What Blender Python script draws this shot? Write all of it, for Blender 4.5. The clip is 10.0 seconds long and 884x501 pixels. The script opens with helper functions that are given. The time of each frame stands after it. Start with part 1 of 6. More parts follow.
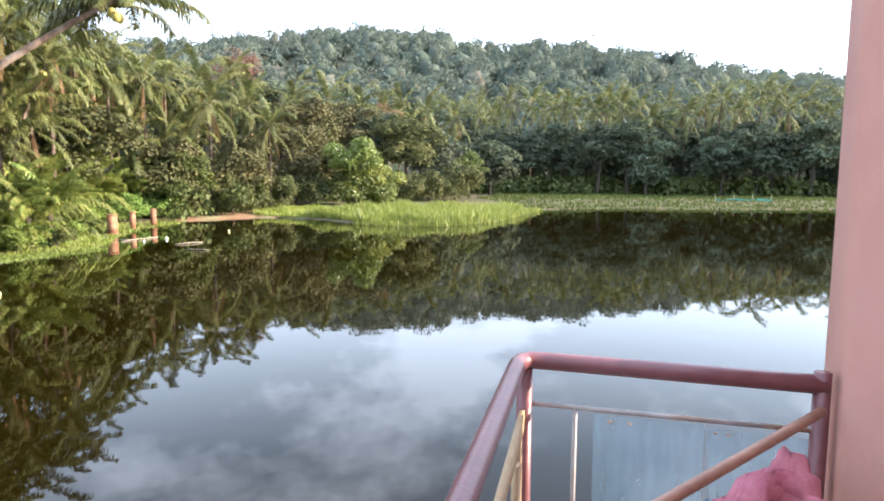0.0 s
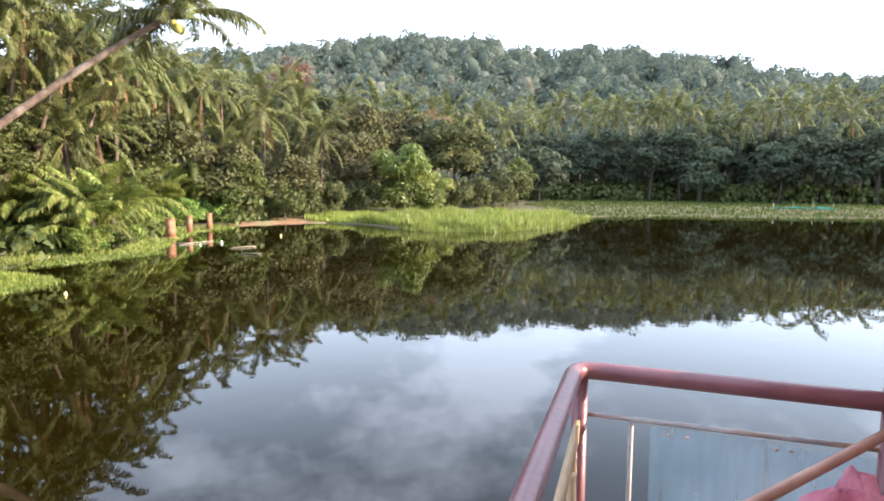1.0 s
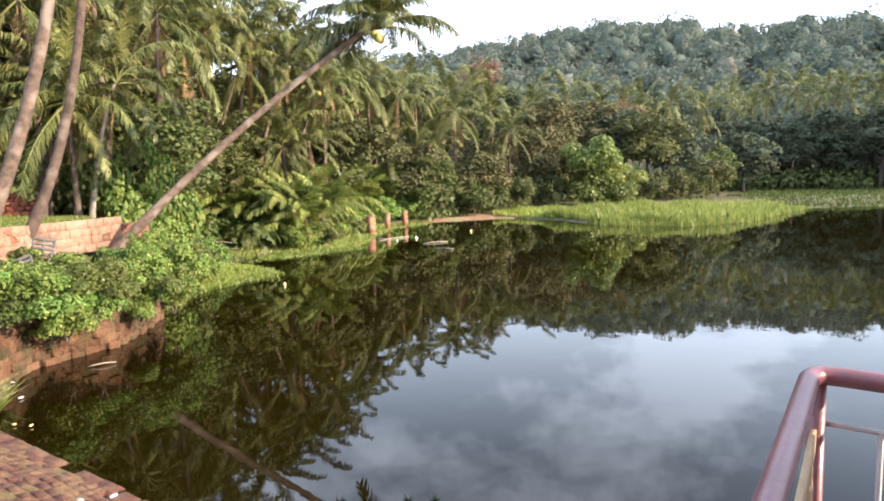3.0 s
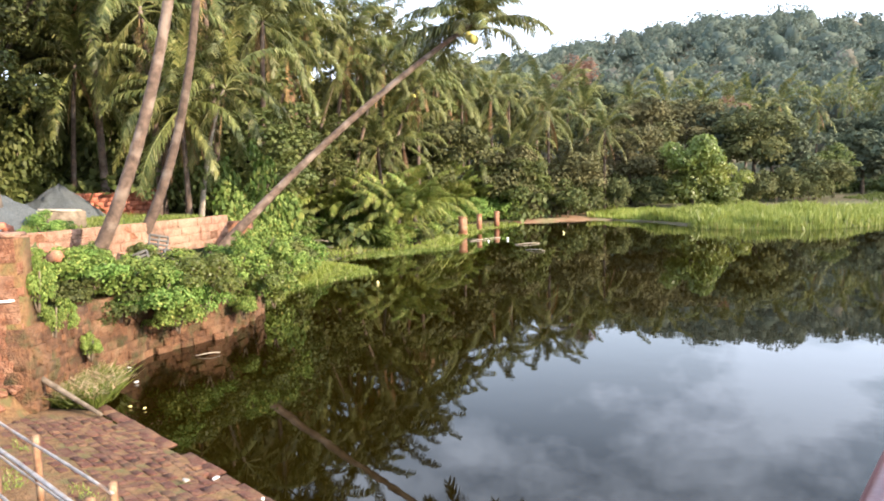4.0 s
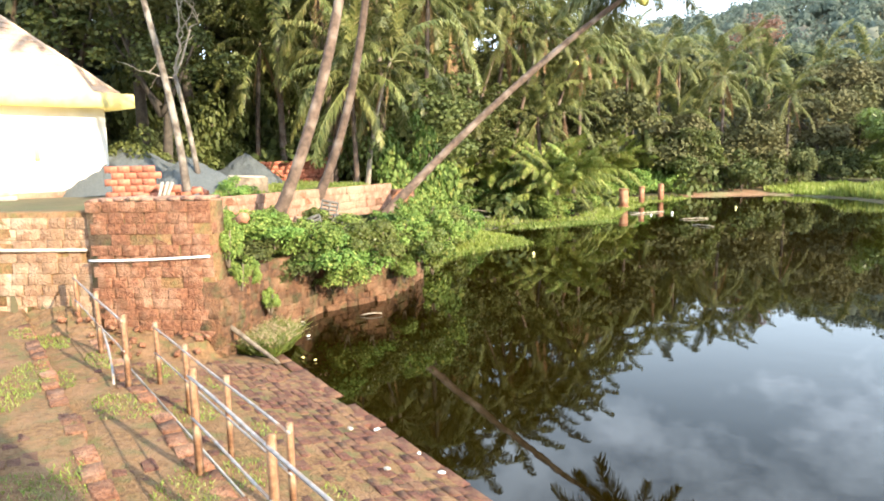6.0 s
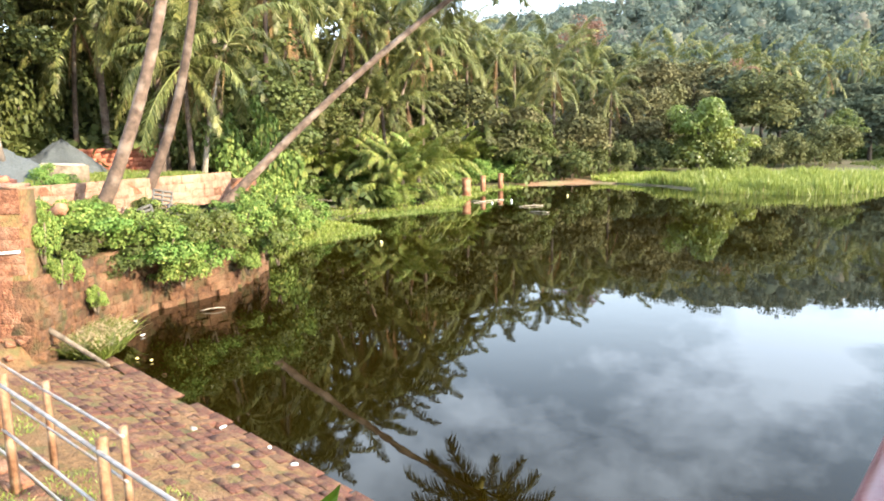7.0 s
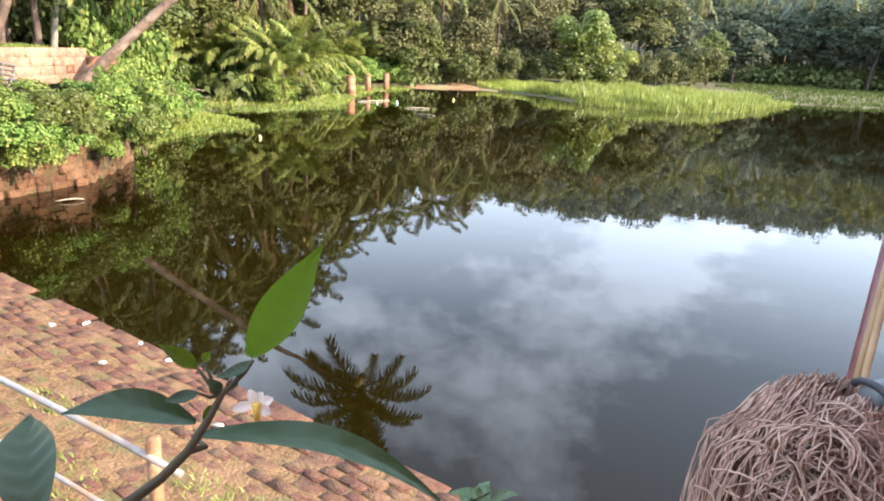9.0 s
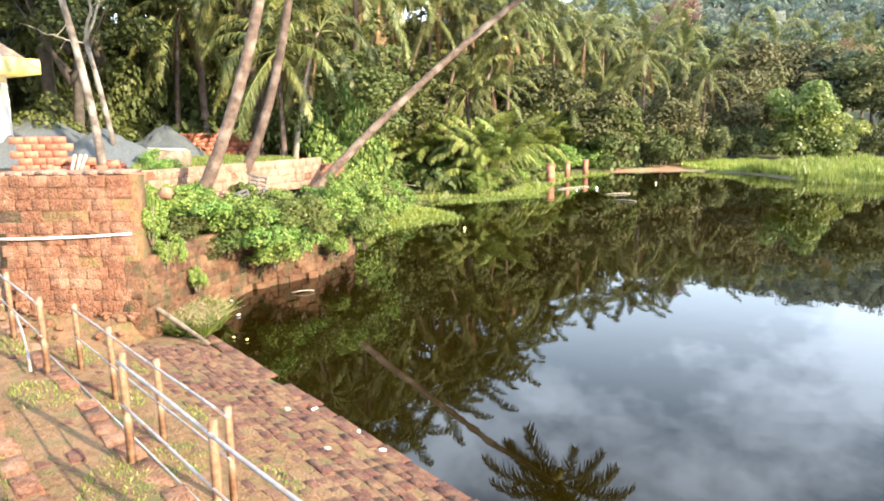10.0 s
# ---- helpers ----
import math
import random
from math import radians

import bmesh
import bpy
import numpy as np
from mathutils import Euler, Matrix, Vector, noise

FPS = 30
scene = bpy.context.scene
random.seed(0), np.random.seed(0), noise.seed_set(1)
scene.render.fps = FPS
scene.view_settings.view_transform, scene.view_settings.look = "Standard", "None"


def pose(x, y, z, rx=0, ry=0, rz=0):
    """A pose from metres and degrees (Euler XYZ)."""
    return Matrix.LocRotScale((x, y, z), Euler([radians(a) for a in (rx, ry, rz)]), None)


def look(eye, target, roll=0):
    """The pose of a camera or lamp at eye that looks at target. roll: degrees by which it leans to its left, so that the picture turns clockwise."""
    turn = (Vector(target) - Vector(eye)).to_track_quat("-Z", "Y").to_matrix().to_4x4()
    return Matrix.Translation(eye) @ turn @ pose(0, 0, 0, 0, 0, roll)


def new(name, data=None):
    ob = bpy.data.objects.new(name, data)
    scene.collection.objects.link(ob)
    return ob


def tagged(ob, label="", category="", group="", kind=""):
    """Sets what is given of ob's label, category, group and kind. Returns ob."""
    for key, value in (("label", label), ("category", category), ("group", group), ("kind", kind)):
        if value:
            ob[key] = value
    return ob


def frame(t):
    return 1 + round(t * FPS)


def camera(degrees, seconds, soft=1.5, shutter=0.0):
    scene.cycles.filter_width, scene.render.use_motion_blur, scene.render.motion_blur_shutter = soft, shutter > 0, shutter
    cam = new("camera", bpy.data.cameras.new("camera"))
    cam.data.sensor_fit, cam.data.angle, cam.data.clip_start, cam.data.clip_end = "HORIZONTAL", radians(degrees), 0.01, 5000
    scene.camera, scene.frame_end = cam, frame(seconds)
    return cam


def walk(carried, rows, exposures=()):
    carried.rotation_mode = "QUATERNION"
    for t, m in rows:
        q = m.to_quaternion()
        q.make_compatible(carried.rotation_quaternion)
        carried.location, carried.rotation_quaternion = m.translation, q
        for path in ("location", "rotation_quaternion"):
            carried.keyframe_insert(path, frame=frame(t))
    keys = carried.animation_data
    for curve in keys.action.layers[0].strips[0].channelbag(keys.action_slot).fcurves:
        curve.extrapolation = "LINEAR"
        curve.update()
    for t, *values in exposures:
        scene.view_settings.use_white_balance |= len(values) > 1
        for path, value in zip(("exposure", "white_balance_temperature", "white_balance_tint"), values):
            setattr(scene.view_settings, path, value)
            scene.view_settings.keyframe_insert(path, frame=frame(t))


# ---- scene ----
cam = camera(67.44, 10.0, soft=1.9)
PATH = [
    (0, (0.000, 0.000, 3.600), (-0.017, 9.935, 2.465), 0.31),
    (0.5, (-0.005, -0.025, 3.609), (-0.073, 9.919, 2.562), 0.63),
    (1, (-0.024, -0.022, 3.609), (-0.758, 9.895, 2.562), 0.46),
    (1.5, (-0.039, -0.011, 3.603), (-1.460, 9.828, 2.514), 0.46),
    (2, (-0.055, -0.017, 3.601), (-2.106, 9.700, 2.428), 0.01),
    (2.5, (-0.074, -0.040, 3.606), (-2.743, 9.533, 2.499), -0.29),
    (2.7, (-0.087, -0.055, 3.607), (-3.111, 9.414, 2.518), -0.72),
    (3.8, (-0.061, -0.046, 3.595), (-4.484, 8.855, 2.494), -1.56),
    (4, (-0.063, -0.048, 3.590), (-4.788, 8.702, 2.536), -1.33),
    (4.5, (-0.085, -0.045, 3.596), (-5.523, 8.279, 2.523), -1.53),
    (5, (-0.073, -0.067, 3.600), (-6.133, 7.818, 2.547), -1.60),
    (5.2, (-0.080, -0.070, 3.598), (-6.410, 7.594, 2.503), -1.67),
    (6.3, (-0.093, -0.075, 3.554), (-6.692, 7.285, 2.045), -1.27),
    (6.5, (-0.096, -0.068, 3.546), (-6.223, 7.701, 2.101), -0.89),
    (7, (-0.117, -0.058, 3.485), (-4.845, 8.606, 1.879), -0.69),
    (7.5, (-0.149, 0.034, 3.371), (-4.220, 9.077, 2.088), -0.77),
    (8, (-0.236, 0.080, 3.271), (-3.028, 9.304, 0.600), 0.34),
    (8.5, (-0.259, 0.094, 3.239), (-2.773, 9.129, -0.231), 2.61),
    (9, (-0.288, 0.077, 3.303), (-3.222, 9.171, 0.354), 3.43),
    (9.5, (-0.254, -0.018, 3.441), (-4.428, 8.671, 0.781), 1.87),
    (10, (-0.234, -0.106, 3.587), (-5.954, 7.889, 1.754), -0.45),
]
walk(cam, [(t, look(eye, target, roll)) for t, eye, target, roll in PATH],
     [(0, 1.6, 6300, 14), (2.5, 1.33, 6400, 15), (5, 1.4, 6450, 12), (6.5, 1.72, 6400, 7), (7.5, 1.8, 6450, 11), (8.5, 1.73, 6350, 14), (10, 1.82, 6350, 10)])

# ---------------------------------------------------------------- light
SUN_AZ, SUN_EL = 90.0, 22.0  # degrees clockwise from +y, and above the horizon
world = bpy.data.worlds.new("sky")
scene.world = world
world.use_nodes = True
wn, wl = world.node_tree.nodes, world.node_tree.links
wn.clear()
sky = wn.new("ShaderNodeTexSky")
sky.sky_type, sky.sun_disc = "NISHITA", False
sky.sun_elevation, sky.sun_rotation = radians(SUN_EL), radians(SUN_AZ)
sky.air_density, sky.dust_density = 1.2, 1.2
wc = wn.new("ShaderNodeTexCoord")
wm = wn.new("ShaderNodeMapping")
wm.inputs["Scale"].default_value = (2.4, 2.4, 4.0)
cn = wn.new("ShaderNodeTexNoise")
cn.inputs["Scale"].default_value, cn.inputs["Detail"].default_value, cn.inputs["Roughness"].default_value = 1.35, 9.0, 0.62
cr = wn.new("ShaderNodeValToRGB")
cr.color_ramp.elements[0].position, cr.color_ramp.elements[1].position = 0.40, 0.60
cm = wn.new("ShaderNodeMix")
cm.data_type = "RGBA"
cm.inputs["B"].default_value = (7.2, 8.5, 10.1, 1)
bg = wn.new("ShaderNodeBackground")
bg.inputs["Strength"].default_value = 0.15
wo = wn.new("ShaderNodeOutputWorld")
wl.new(wc.outputs["Generated"], wm.inputs["Vector"])
wl.new(wm.outputs["Vector"], cn.inputs["Vector"])
wl.new(cn.outputs["Fac"], cr.inputs["Fac"])
hz = wn.new("ShaderNodeSeparateXYZ")
hr = wn.new("ShaderNodeMapRange")
hr.inputs["From Min"].default_value, hr.inputs["From Max"].default_value = 0.12, 0.40
hr.inputs["To Min"].default_value, hr.inputs["To Max"].default_value = 0.95, 0.2
hm = wn.new("ShaderNodeMath")
hm.operation = "MAXIMUM"
wl.new(wc.outputs["Generated"], hz.inputs["Vector"])
wl.new(hz.outputs["Z"], hr.inputs["Value"])
wl.new(hr.outputs["Result"], hm.inputs[0])
wl.new(cr.outputs["Color"], hm.inputs[1])
wl.new(hm.outputs["Value"], cm.inputs["Factor"])
wl.new(sky.outputs["Color"], cm.inputs["A"])
wl.new(cm.outputs["Result"], bg.inputs["Color"])
wl.new(bg.outputs["Background"], wo.inputs["Surface"])
sun = new("sun", bpy.data.lights.new("sun", "SUN"))
sun.data.energy, sun.data.angle, sun.data.color = 5.0, radians(0.6), (1.0, 0.84, 0.63)
sd = Vector((math.sin(radians(SUN_AZ)) * math.cos(radians(SUN_EL)), math.cos(radians(SUN_AZ)) * math.cos(radians(SUN_EL)), math.sin(radians(SUN_EL))))
sun.matrix_world = look(sd * 200, (0, 0, 0))

# ---------------------------------------------------------------- materials


def surface(name, c1, c2, scale=4.0, rough=0.8, bump=0.3, bump_scale=40.0, metal=0.0, rnd=0.0, c3=None, spec=0.4, bump_dist=0.01, placed=False, c4=None):
    """Two colours mixed by noise at two scales, a third in patches, with relief; rnd varies the brightness per object."""
    m = bpy.data.materials.new(name)
    m.use_nodes = True
    n, l = m.node_tree.nodes, m.node_tree.links
    b = n["Principled BSDF"]
    tc = n.new("ShaderNodeNewGeometry" if placed else "ShaderNodeTexCoord")
    where = tc.outputs["Position" if placed else "Object"]
    a = n.new("ShaderNodeTexNoise")
    a.inputs["Scale"].default_value, a.inputs["Detail"].default_value, a.inputs["Roughness"].default_value = scale, 6, 0.6
    l.new(where, a.inputs["Vector"])
    r = n.new("ShaderNodeValToRGB")
    r.color_ramp.elements[0].color, r.color_ramp.elements[1].color = (*c1, 1), (*c2, 1)
    r.color_ramp.elements[0].position, r.color_ramp.elements[1].position = 0.34, 0.66
    l.new(a.outputs["Fac"], r.inputs["Fac"])
    col = r.outputs["Color"]
    if c3:
        p = n.new("ShaderNodeTexNoise")
        p.inputs["Scale"].default_value, p.inputs["Detail"].default_value = scale * 0.31, 8
        l.new(where, p.inputs["Vector"])
        pr = n.new("ShaderNodeValToRGB")
        pr.color_ramp.elements[0].position, pr.color_ramp.elements[1].position = 0.5, 0.64
        l.new(p.outputs["Fac"], pr.inputs["Fac"])
        mx = n.new("ShaderNodeMix")
        mx.data_type = "RGBA"
        mx.inputs["B"].default_value = (*c3, 1)
        l.new(pr.outputs["Color"], mx.inputs["Factor"])
        l.new(col, mx.inputs["A"])
        col = mx.outputs["Result"]
    if c4:  # large stains
        p4 = n.new("ShaderNodeTexNoise")
        p4.inputs["Scale"].default_value, p4.inputs["Detail"].default_value, p4.inputs["Roughness"].default_value = scale * 0.14, 10, 0.7
        l.new(where, p4.inputs["Vector"])
        r4 = n.new("ShaderNodeValToRGB")
        r4.color_ramp.elements[0].position, r4.color_ramp.elements[1].position = 0.48, 0.66
        l.new(p4.outputs["Fac"], r4.inputs["Fac"])
        m4 = n.new("ShaderNodeMix")
        m4.data_type = "RGBA"
        m4.inputs["B"].default_value = (*c4, 1)
        l.new(r4.outputs["Color"], m4.inputs["Factor"])
        l.new(col, m4.inputs["A"])
        col = m4.outputs["Result"]
    if rnd:
        oi = n.new("ShaderNodeObjectInfo")
        geo = n.new("ShaderNodeNewGeometry")
        ad = n.new("ShaderNodeMath")
        ad.operation = "ADD"
        fr = n.new("ShaderNodeMath")
        fr.operation = "FRACT"
        l.new(oi.outputs["Random"], ad.inputs[0])
        l.new(geo.outputs["Random Per Island"], ad.inputs[1])
        l.new(ad.outputs[0], fr.inputs[0])
        mp = n.new("ShaderNodeMapRange")
        mp.inputs["To Min"].default_value, mp.inputs["To Max"].default_value = 1 - rnd, 1 + rnd
        l.new(fr.outputs[0], mp.inputs["Value"])
        hv = n.new("ShaderNodeHueSaturation")
        l.new(mp.outputs["Result"], hv.inputs["Value"])
        l.new(col, hv.inputs["Color"])
        col = hv.outputs["Color"]
    l.new(col, b.inputs["Base Color"])
    b.inputs["Roughness"].default_value, b.inputs["Metallic"].default_value = rough, metal
    b.inputs["Specular IOR Level"].default_value = spec
    if bump:
        d = n.new("ShaderNodeTexNoise")
        d.inputs["Scale"].default_value, d.inputs["Detail"].default_value = bump_scale, 6
        l.new(where, d.inputs["Vector"])
        bu = n.new("ShaderNodeBump")
        bu.inputs["Strength"].default_value, bu.inputs["Distance"].default_value = bump, bump_dist
        l.new(d.outputs["Fac"], bu.inputs["Height"])
        l.new(bu.outputs["Normal"], b.inputs["Normal"])
    return m


def leafy(name, c1, c2, glow=0.35, gloss=0.45, c3=None, sheen=0.45):
    """Leaf: varied per leaf and per object, with light passing through and a waxy sheen."""
    m = bpy.data.materials.new(name)
    m.use_nodes = True
    n, l = m.node_tree.nodes, m.node_tree.links
    b, out = n["Principled BSDF"], n["Material Output"]
    geo, oi = n.new("ShaderNodeNewGeometry"), n.new("ShaderNodeObjectInfo")
    r = n.new("ShaderNodeValToRGB")
    r.color_ramp.elements[0].color, r.color_ramp.elements[1].color = (*c1, 1), (*c2, 1)
    if c3:
        e = r.color_ramp.elements.new(0.93)
        e.color = (*c2, 1)
        r.color_ramp.elements[-1].color = (*c3, 1)
    l.new(geo.outputs["Random Per Island"], r.inputs["Fac"])
    hv = n.new("ShaderNodeHueSaturation")
    mp = n.new("ShaderNodeMapRange")
    mp.inputs["To Min"].default_value, mp.inputs["To Max"].default_value = 0.7, 1.25
    l.new(oi.outputs["Random"], mp.inputs["Value"])
    l.new(mp.outputs["Result"], hv.inputs["Value"])
    mh = n.new("ShaderNodeMapRange")
    mh.inputs["To Min"].default_value, mh.inputs["To Max"].default_value = 0.485, 0.515
    ml = n.new("ShaderNodeMath")
    ml.operation = "FRACT"
    mm = n.new("ShaderNodeMath")
    mm.operation = "MULTIPLY"
    mm.inputs[1].default_value = 7.31
    l.new(oi.outputs["Random"], mm.inputs[0])
    l.new(mm.outputs[0], ml.inputs[0])
    l.new(ml.outputs[0], mh.inputs["Value"])
    l.new(mh.outputs["Result"], hv.inputs["Hue"])
    l.new(r.outputs["Color"], hv.inputs["Color"])
    l.new(hv.outputs["Color"], b.inputs["Base Color"])
    b.inputs["Roughness"].default_value, b.inputs["Specular IOR Level"].default_value = gloss, sheen
    tr = n.new("ShaderNodeBsdfTranslucent")
    l.new(hv.outputs["Color"], tr.inputs["Color"])
    mx = n.new("ShaderNodeMixShader")
    mx.inputs["Fac"].default_value = glow
    l.new(b.outputs["BSDF"], mx.inputs[1])
    l.new(tr.outputs["BSDF"], mx.inputs[2])
    l.new(mx.outputs["Shader"], out.inputs["Surface"])
    return m


M_LOWPALM = leafy("young_palm_leaf", (0.12, 0.165, 0.034), (0.27, 0.305, 0.075), 0.3, 0.42, (0.44, 0.38, 0.15), 0.28)
M_PALM = leafy("palm_leaf", (0.075, 0.092, 0.026), (0.20, 0.205, 0.066), 0.26, 0.4, (0.34, 0.30, 0.14), 0.3)
M_DEAD = leafy("dead_palm_leaf", (0.20, 0.11, 0.05), (0.40, 0.25, 0.12), 0.2, 0.7)
M_BROAD = leafy("broad_leaf", (0.06, 0.08, 0.022), (0.15, 0.165, 0.05), 0.32, 0.55, None, 0.25)
M_DARK = leafy("dark_leaf", (0.06, 0.07, 0.027), (0.155, 0.162, 0.06), 0.28, 0.7, None, 0.2)
# dark_leaf lightened for distant crowns, with haze put into the colour
M_FARLEAF = leafy("far_leaf_hazed", (0.065, 0.085, 0.055), (0.13, 0.15, 0.095), 0.25, 0.9, None, 0.1)
M_REDDRY = leafy("reddish_leaf", (0.18, 0.09, 0.055), (0.30, 0.17, 0.11), 0.25, 0.6)
M_DRY = leafy("dry_leaf", (0.075, 0.076, 0.034), (0.17, 0.158, 0.07), 0.25, 0.75, None, 0.2)
M_BRIGHT = leafy("bright_leaf", (0.11, 0.15, 0.025), (0.24, 0.27, 0.07), 0.4, 0.4)
M_BUSH = leafy("bush_leaf", (0.085, 0.16, 0.028), (0.25, 0.34, 0.085), 0.28, 0.6, (0.38, 0.38, 0.10), 0.2)
M_GRASS = leafy("grass_blade", (0.12, 0.18, 0.025), (0.28, 0.33, 0.07), 0.35, 0.5, (0.45, 0.38, 0.18))
M_REED = leafy("reed_blade", (0.12, 0.16, 0.028), (0.26, 0.28, 0.07), 0.4, 0.45)
M_OLIVE = leafy("olive_grass", (0.07, 0.10, 0.026), (0.145, 0.165, 0.05), 0.3, 0.9, None, 0.1)
M_STRAW = leafy("straw", (0.36, 0.27, 0.14), (0.55, 0.45, 0.27), 0.25, 0.6)
# paled towards blue-grey: distance haze is mixed into the hill's leaf colour
M_HILL = leafy("hill_leaf_hazed", (0.10, 0.13, 0.105), (0.16, 0.19, 0.15), 0.3, 0.95, (0.2, 0.19, 0.15), 0.05)
M_BARK = surface("bark", (0.10, 0.075, 0.05), (0.24, 0.19, 0.14), 6, 0.9, 0.6, 30, rnd=0.2)
M_DARKBARK = surface("dark_bark", (0.03, 0.024, 0.018), (0.075, 0.06, 0.045), 6, 0.9, 0.6, 30, rnd=0.2)
M_PALMBARK = surface("palm_bark", (0.058, 0.039, 0.029), (0.145, 0.098, 0.072), 7, 0.9, 0.9, 25, rnd=0.2, c3=(0.21, 0.16, 0.125))
M_PALEBARK = surface("pale_bark", (0.15, 0.125, 0.095), (0.36, 0.31, 0.25), 5, 0.85, 0.4, 30, c3=(0.2, 0.17, 0.13))
M_GREYBARK = surface("grey_palm_bark", (0.07, 0.054, 0.042), (0.165, 0.135, 0.11), 7, 0.9, 0.8, 25, c3=(0.27, 0.24, 0.20))
M_PALEWALL = surface("pale_weathered_laterite", (0.24, 0.13, 0.075), (0.40, 0.25, 0.155), 7, 0.94, 1.0, 26, rnd=0.12, c3=(0.44, 0.32, 0.215), bump_dist=0.05, placed=True, c4=(0.22, 0.135, 0.075))
# moss patches; the overhanging bushes' shade is also darkened into the block colour
M_SHOREWALL = surface("mossy_shaded_laterite", (0.06, 0.028, 0.014), (0.165, 0.08, 0.04), 9, 0.95, 1.0, 26, rnd=0.2, c3=(0.06, 0.055, 0.022), bump_dist=0.06, placed=True, c4=(0.20, 0.115, 0.065))
M_SOIL = surface("soil", (0.06, 0.056, 0.026), (0.115, 0.09, 0.045), 0.9, 0.95, 0.8, 9, c3=(0.075, 0.09, 0.03), bump_dist=0.05)
M_RED = surface("red_earth", (0.22, 0.12, 0.065), (0.32, 0.195, 0.115), 1.5, 0.95, 0.5, 14, bump_dist=0.03, c3=(0.22, 0.19, 0.09))
M_LATERITE = surface("laterite_block", (0.27, 0.095, 0.055), (0.47, 0.21, 0.12), 9, 0.9, 0.9, 45, rnd=0.32, c3=(0.16, 0.09, 0.06), bump_dist=0.02)
M_OLDWALL = surface("weathered_laterite", (0.125, 0.048, 0.025), (0.32, 0.145, 0.078), 15, 0.94, 1.0, 34, rnd=0.1, c3=(0.175, 0.085, 0.045), bump_dist=0.06, placed=True, c4=(0.37, 0.215, 0.135))
M_MORTAR = surface("earth_joint", (0.108, 0.058, 0.025), (0.250, 0.142, 0.063), 14, 0.95, 1.0, 30, c3=(0.128, 0.107, 0.040), bump_dist=0.05, placed=True, c4=(0.236, 0.136, 0.072))
M_PAVE = surface("paving_laterite", (0.07, 0.027, 0.021), (0.18, 0.075, 0.05), 26, 0.92, 1.0, 60, rnd=0.09, c3=(0.15, 0.078, 0.045), bump_dist=0.04, placed=True, c4=(0.22, 0.128, 0.07))
M_PLASTER = surface("stained_pink_plaster", (0.23, 0.115, 0.075), (0.41, 0.24, 0.165), 6, 0.94, 1.0, 24, c3=(0.20, 0.125, 0.085), bump_dist=0.06, placed=True, c4=(0.34, 0.25, 0.17))
M_BRICK = surface("red_brick", (0.30, 0.09, 0.052), (0.46, 0.17, 0.10), 9, 0.85, 0.5, 50, rnd=0.25)
M_GRAVEL = surface("blue_grey_gravel", (0.05, 0.06, 0.065), (0.15, 0.165, 0.17), 30, 0.95, 1.0, 60, bump_dist=0.03, c3=(0.10, 0.11, 0.11))
M_POST = surface("weathered_rusty_post", (0.14, 0.062, 0.03), (0.31, 0.175, 0.095), 16, 0.85, 0.6, 60, c3=(0.40, 0.29, 0.19))
M_PIPE = surface("galvanised_pipe", (0.24, 0.22, 0.21), (0.42, 0.39, 0.37), 12, 0.55, 0.2, 60, metal=0.3, c3=(0.38, 0.24, 0.15))
M_MAROON = surface("maroon_paint", (0.14, 0.05, 0.056), (0.20, 0.075, 0.082), 9, 0.34, 0.12, 70, spec=0.6)
M_PINK = surface("pink_wall_paint", (0.62, 0.33, 0.28), (0.70, 0.40, 0.34), 2.5, 0.75, 0.15, 60)
M_WHITE = surface("white_wall_paint", (0.80, 0.77, 0.70), (0.86, 0.84, 0.78), 2.0, 0.8, 0.15, 50)
M_YELLOW = surface("yellow_paint", (0.80, 0.64, 0.20), (0.85, 0.73, 0.32), 2.0, 0.7, 0.15, 50)
M_ROOF = surface("roof_tile", (0.52, 0.36, 0.26), (0.62, 0.46, 0.35), 5, 0.85, 0.4, 30, rnd=0.08)
M_CONC = surface("concrete", (0.30, 0.27, 0.23), (0.48, 0.44, 0.38), 5, 0.9, 0.5, 40, c3=(0.24, 0.2, 0.15))
M_GREYCONC = surface("grey_concrete", (0.07, 0.066, 0.06), (0.15, 0.14, 0.125), 8, 0.9, 0.5, 40)
M_WOOD = surface("raw_wood", (0.36, 0.24, 0.13), (0.50, 0.36, 0.22), 6, 0.7, 0.3, 60)
M_OLDWOOD = surface("grey_wood", (0.30, 0.25, 0.19), (0.46, 0.40, 0.32), 8, 0.85, 0.5, 50)
M_POLE = surface("brown_pole", (0.24, 0.12, 0.085), (0.36, 0.20, 0.14), 12, 0.5, 0.2, 60)
M_PVC = surface("white_pvc", (0.78, 0.77, 0.74), (0.84, 0.83, 0.80), 3, 0.4, 0.05, 50)
M_MOP = surface("mop_yarn", (0.31, 0.195, 0.155), (0.52, 0.365, 0.295), 30, 0.95, 0.4, 160, rnd=0.15)
M_CLOTH = surface("pink_cloth", (0.42, 0.12, 0.165), (0.55, 0.215, 0.26), 12, 0.95, 0.4, 90)
M_BCLOTH = surface("blue_cloth", (0.10, 0.17, 0.27), (0.17, 0.26, 0.38), 12, 0.95, 0.4, 90)
M_TEAL = surface("teal_tarpaulin", (0.02, 0.17, 0.14), (0.04, 0.25, 0.21), 2, 0.5, 0.3, 8)
M_FLOAT = surface("yellow_float", (0.70, 0.62, 0.22), (0.80, 0.74, 0.38), 5, 0.5, 0.1, 30)
M_LITTER = surface("white_plastic", (0.72, 0.72, 0.70), (0.82, 0.82, 0.80), 8, 0.5, 0.2, 40)
M_BLACK = surface("black_rubber", (0.02, 0.02, 0.025), (0.05, 0.05, 0.06), 10, 0.5, 0.1, 40)
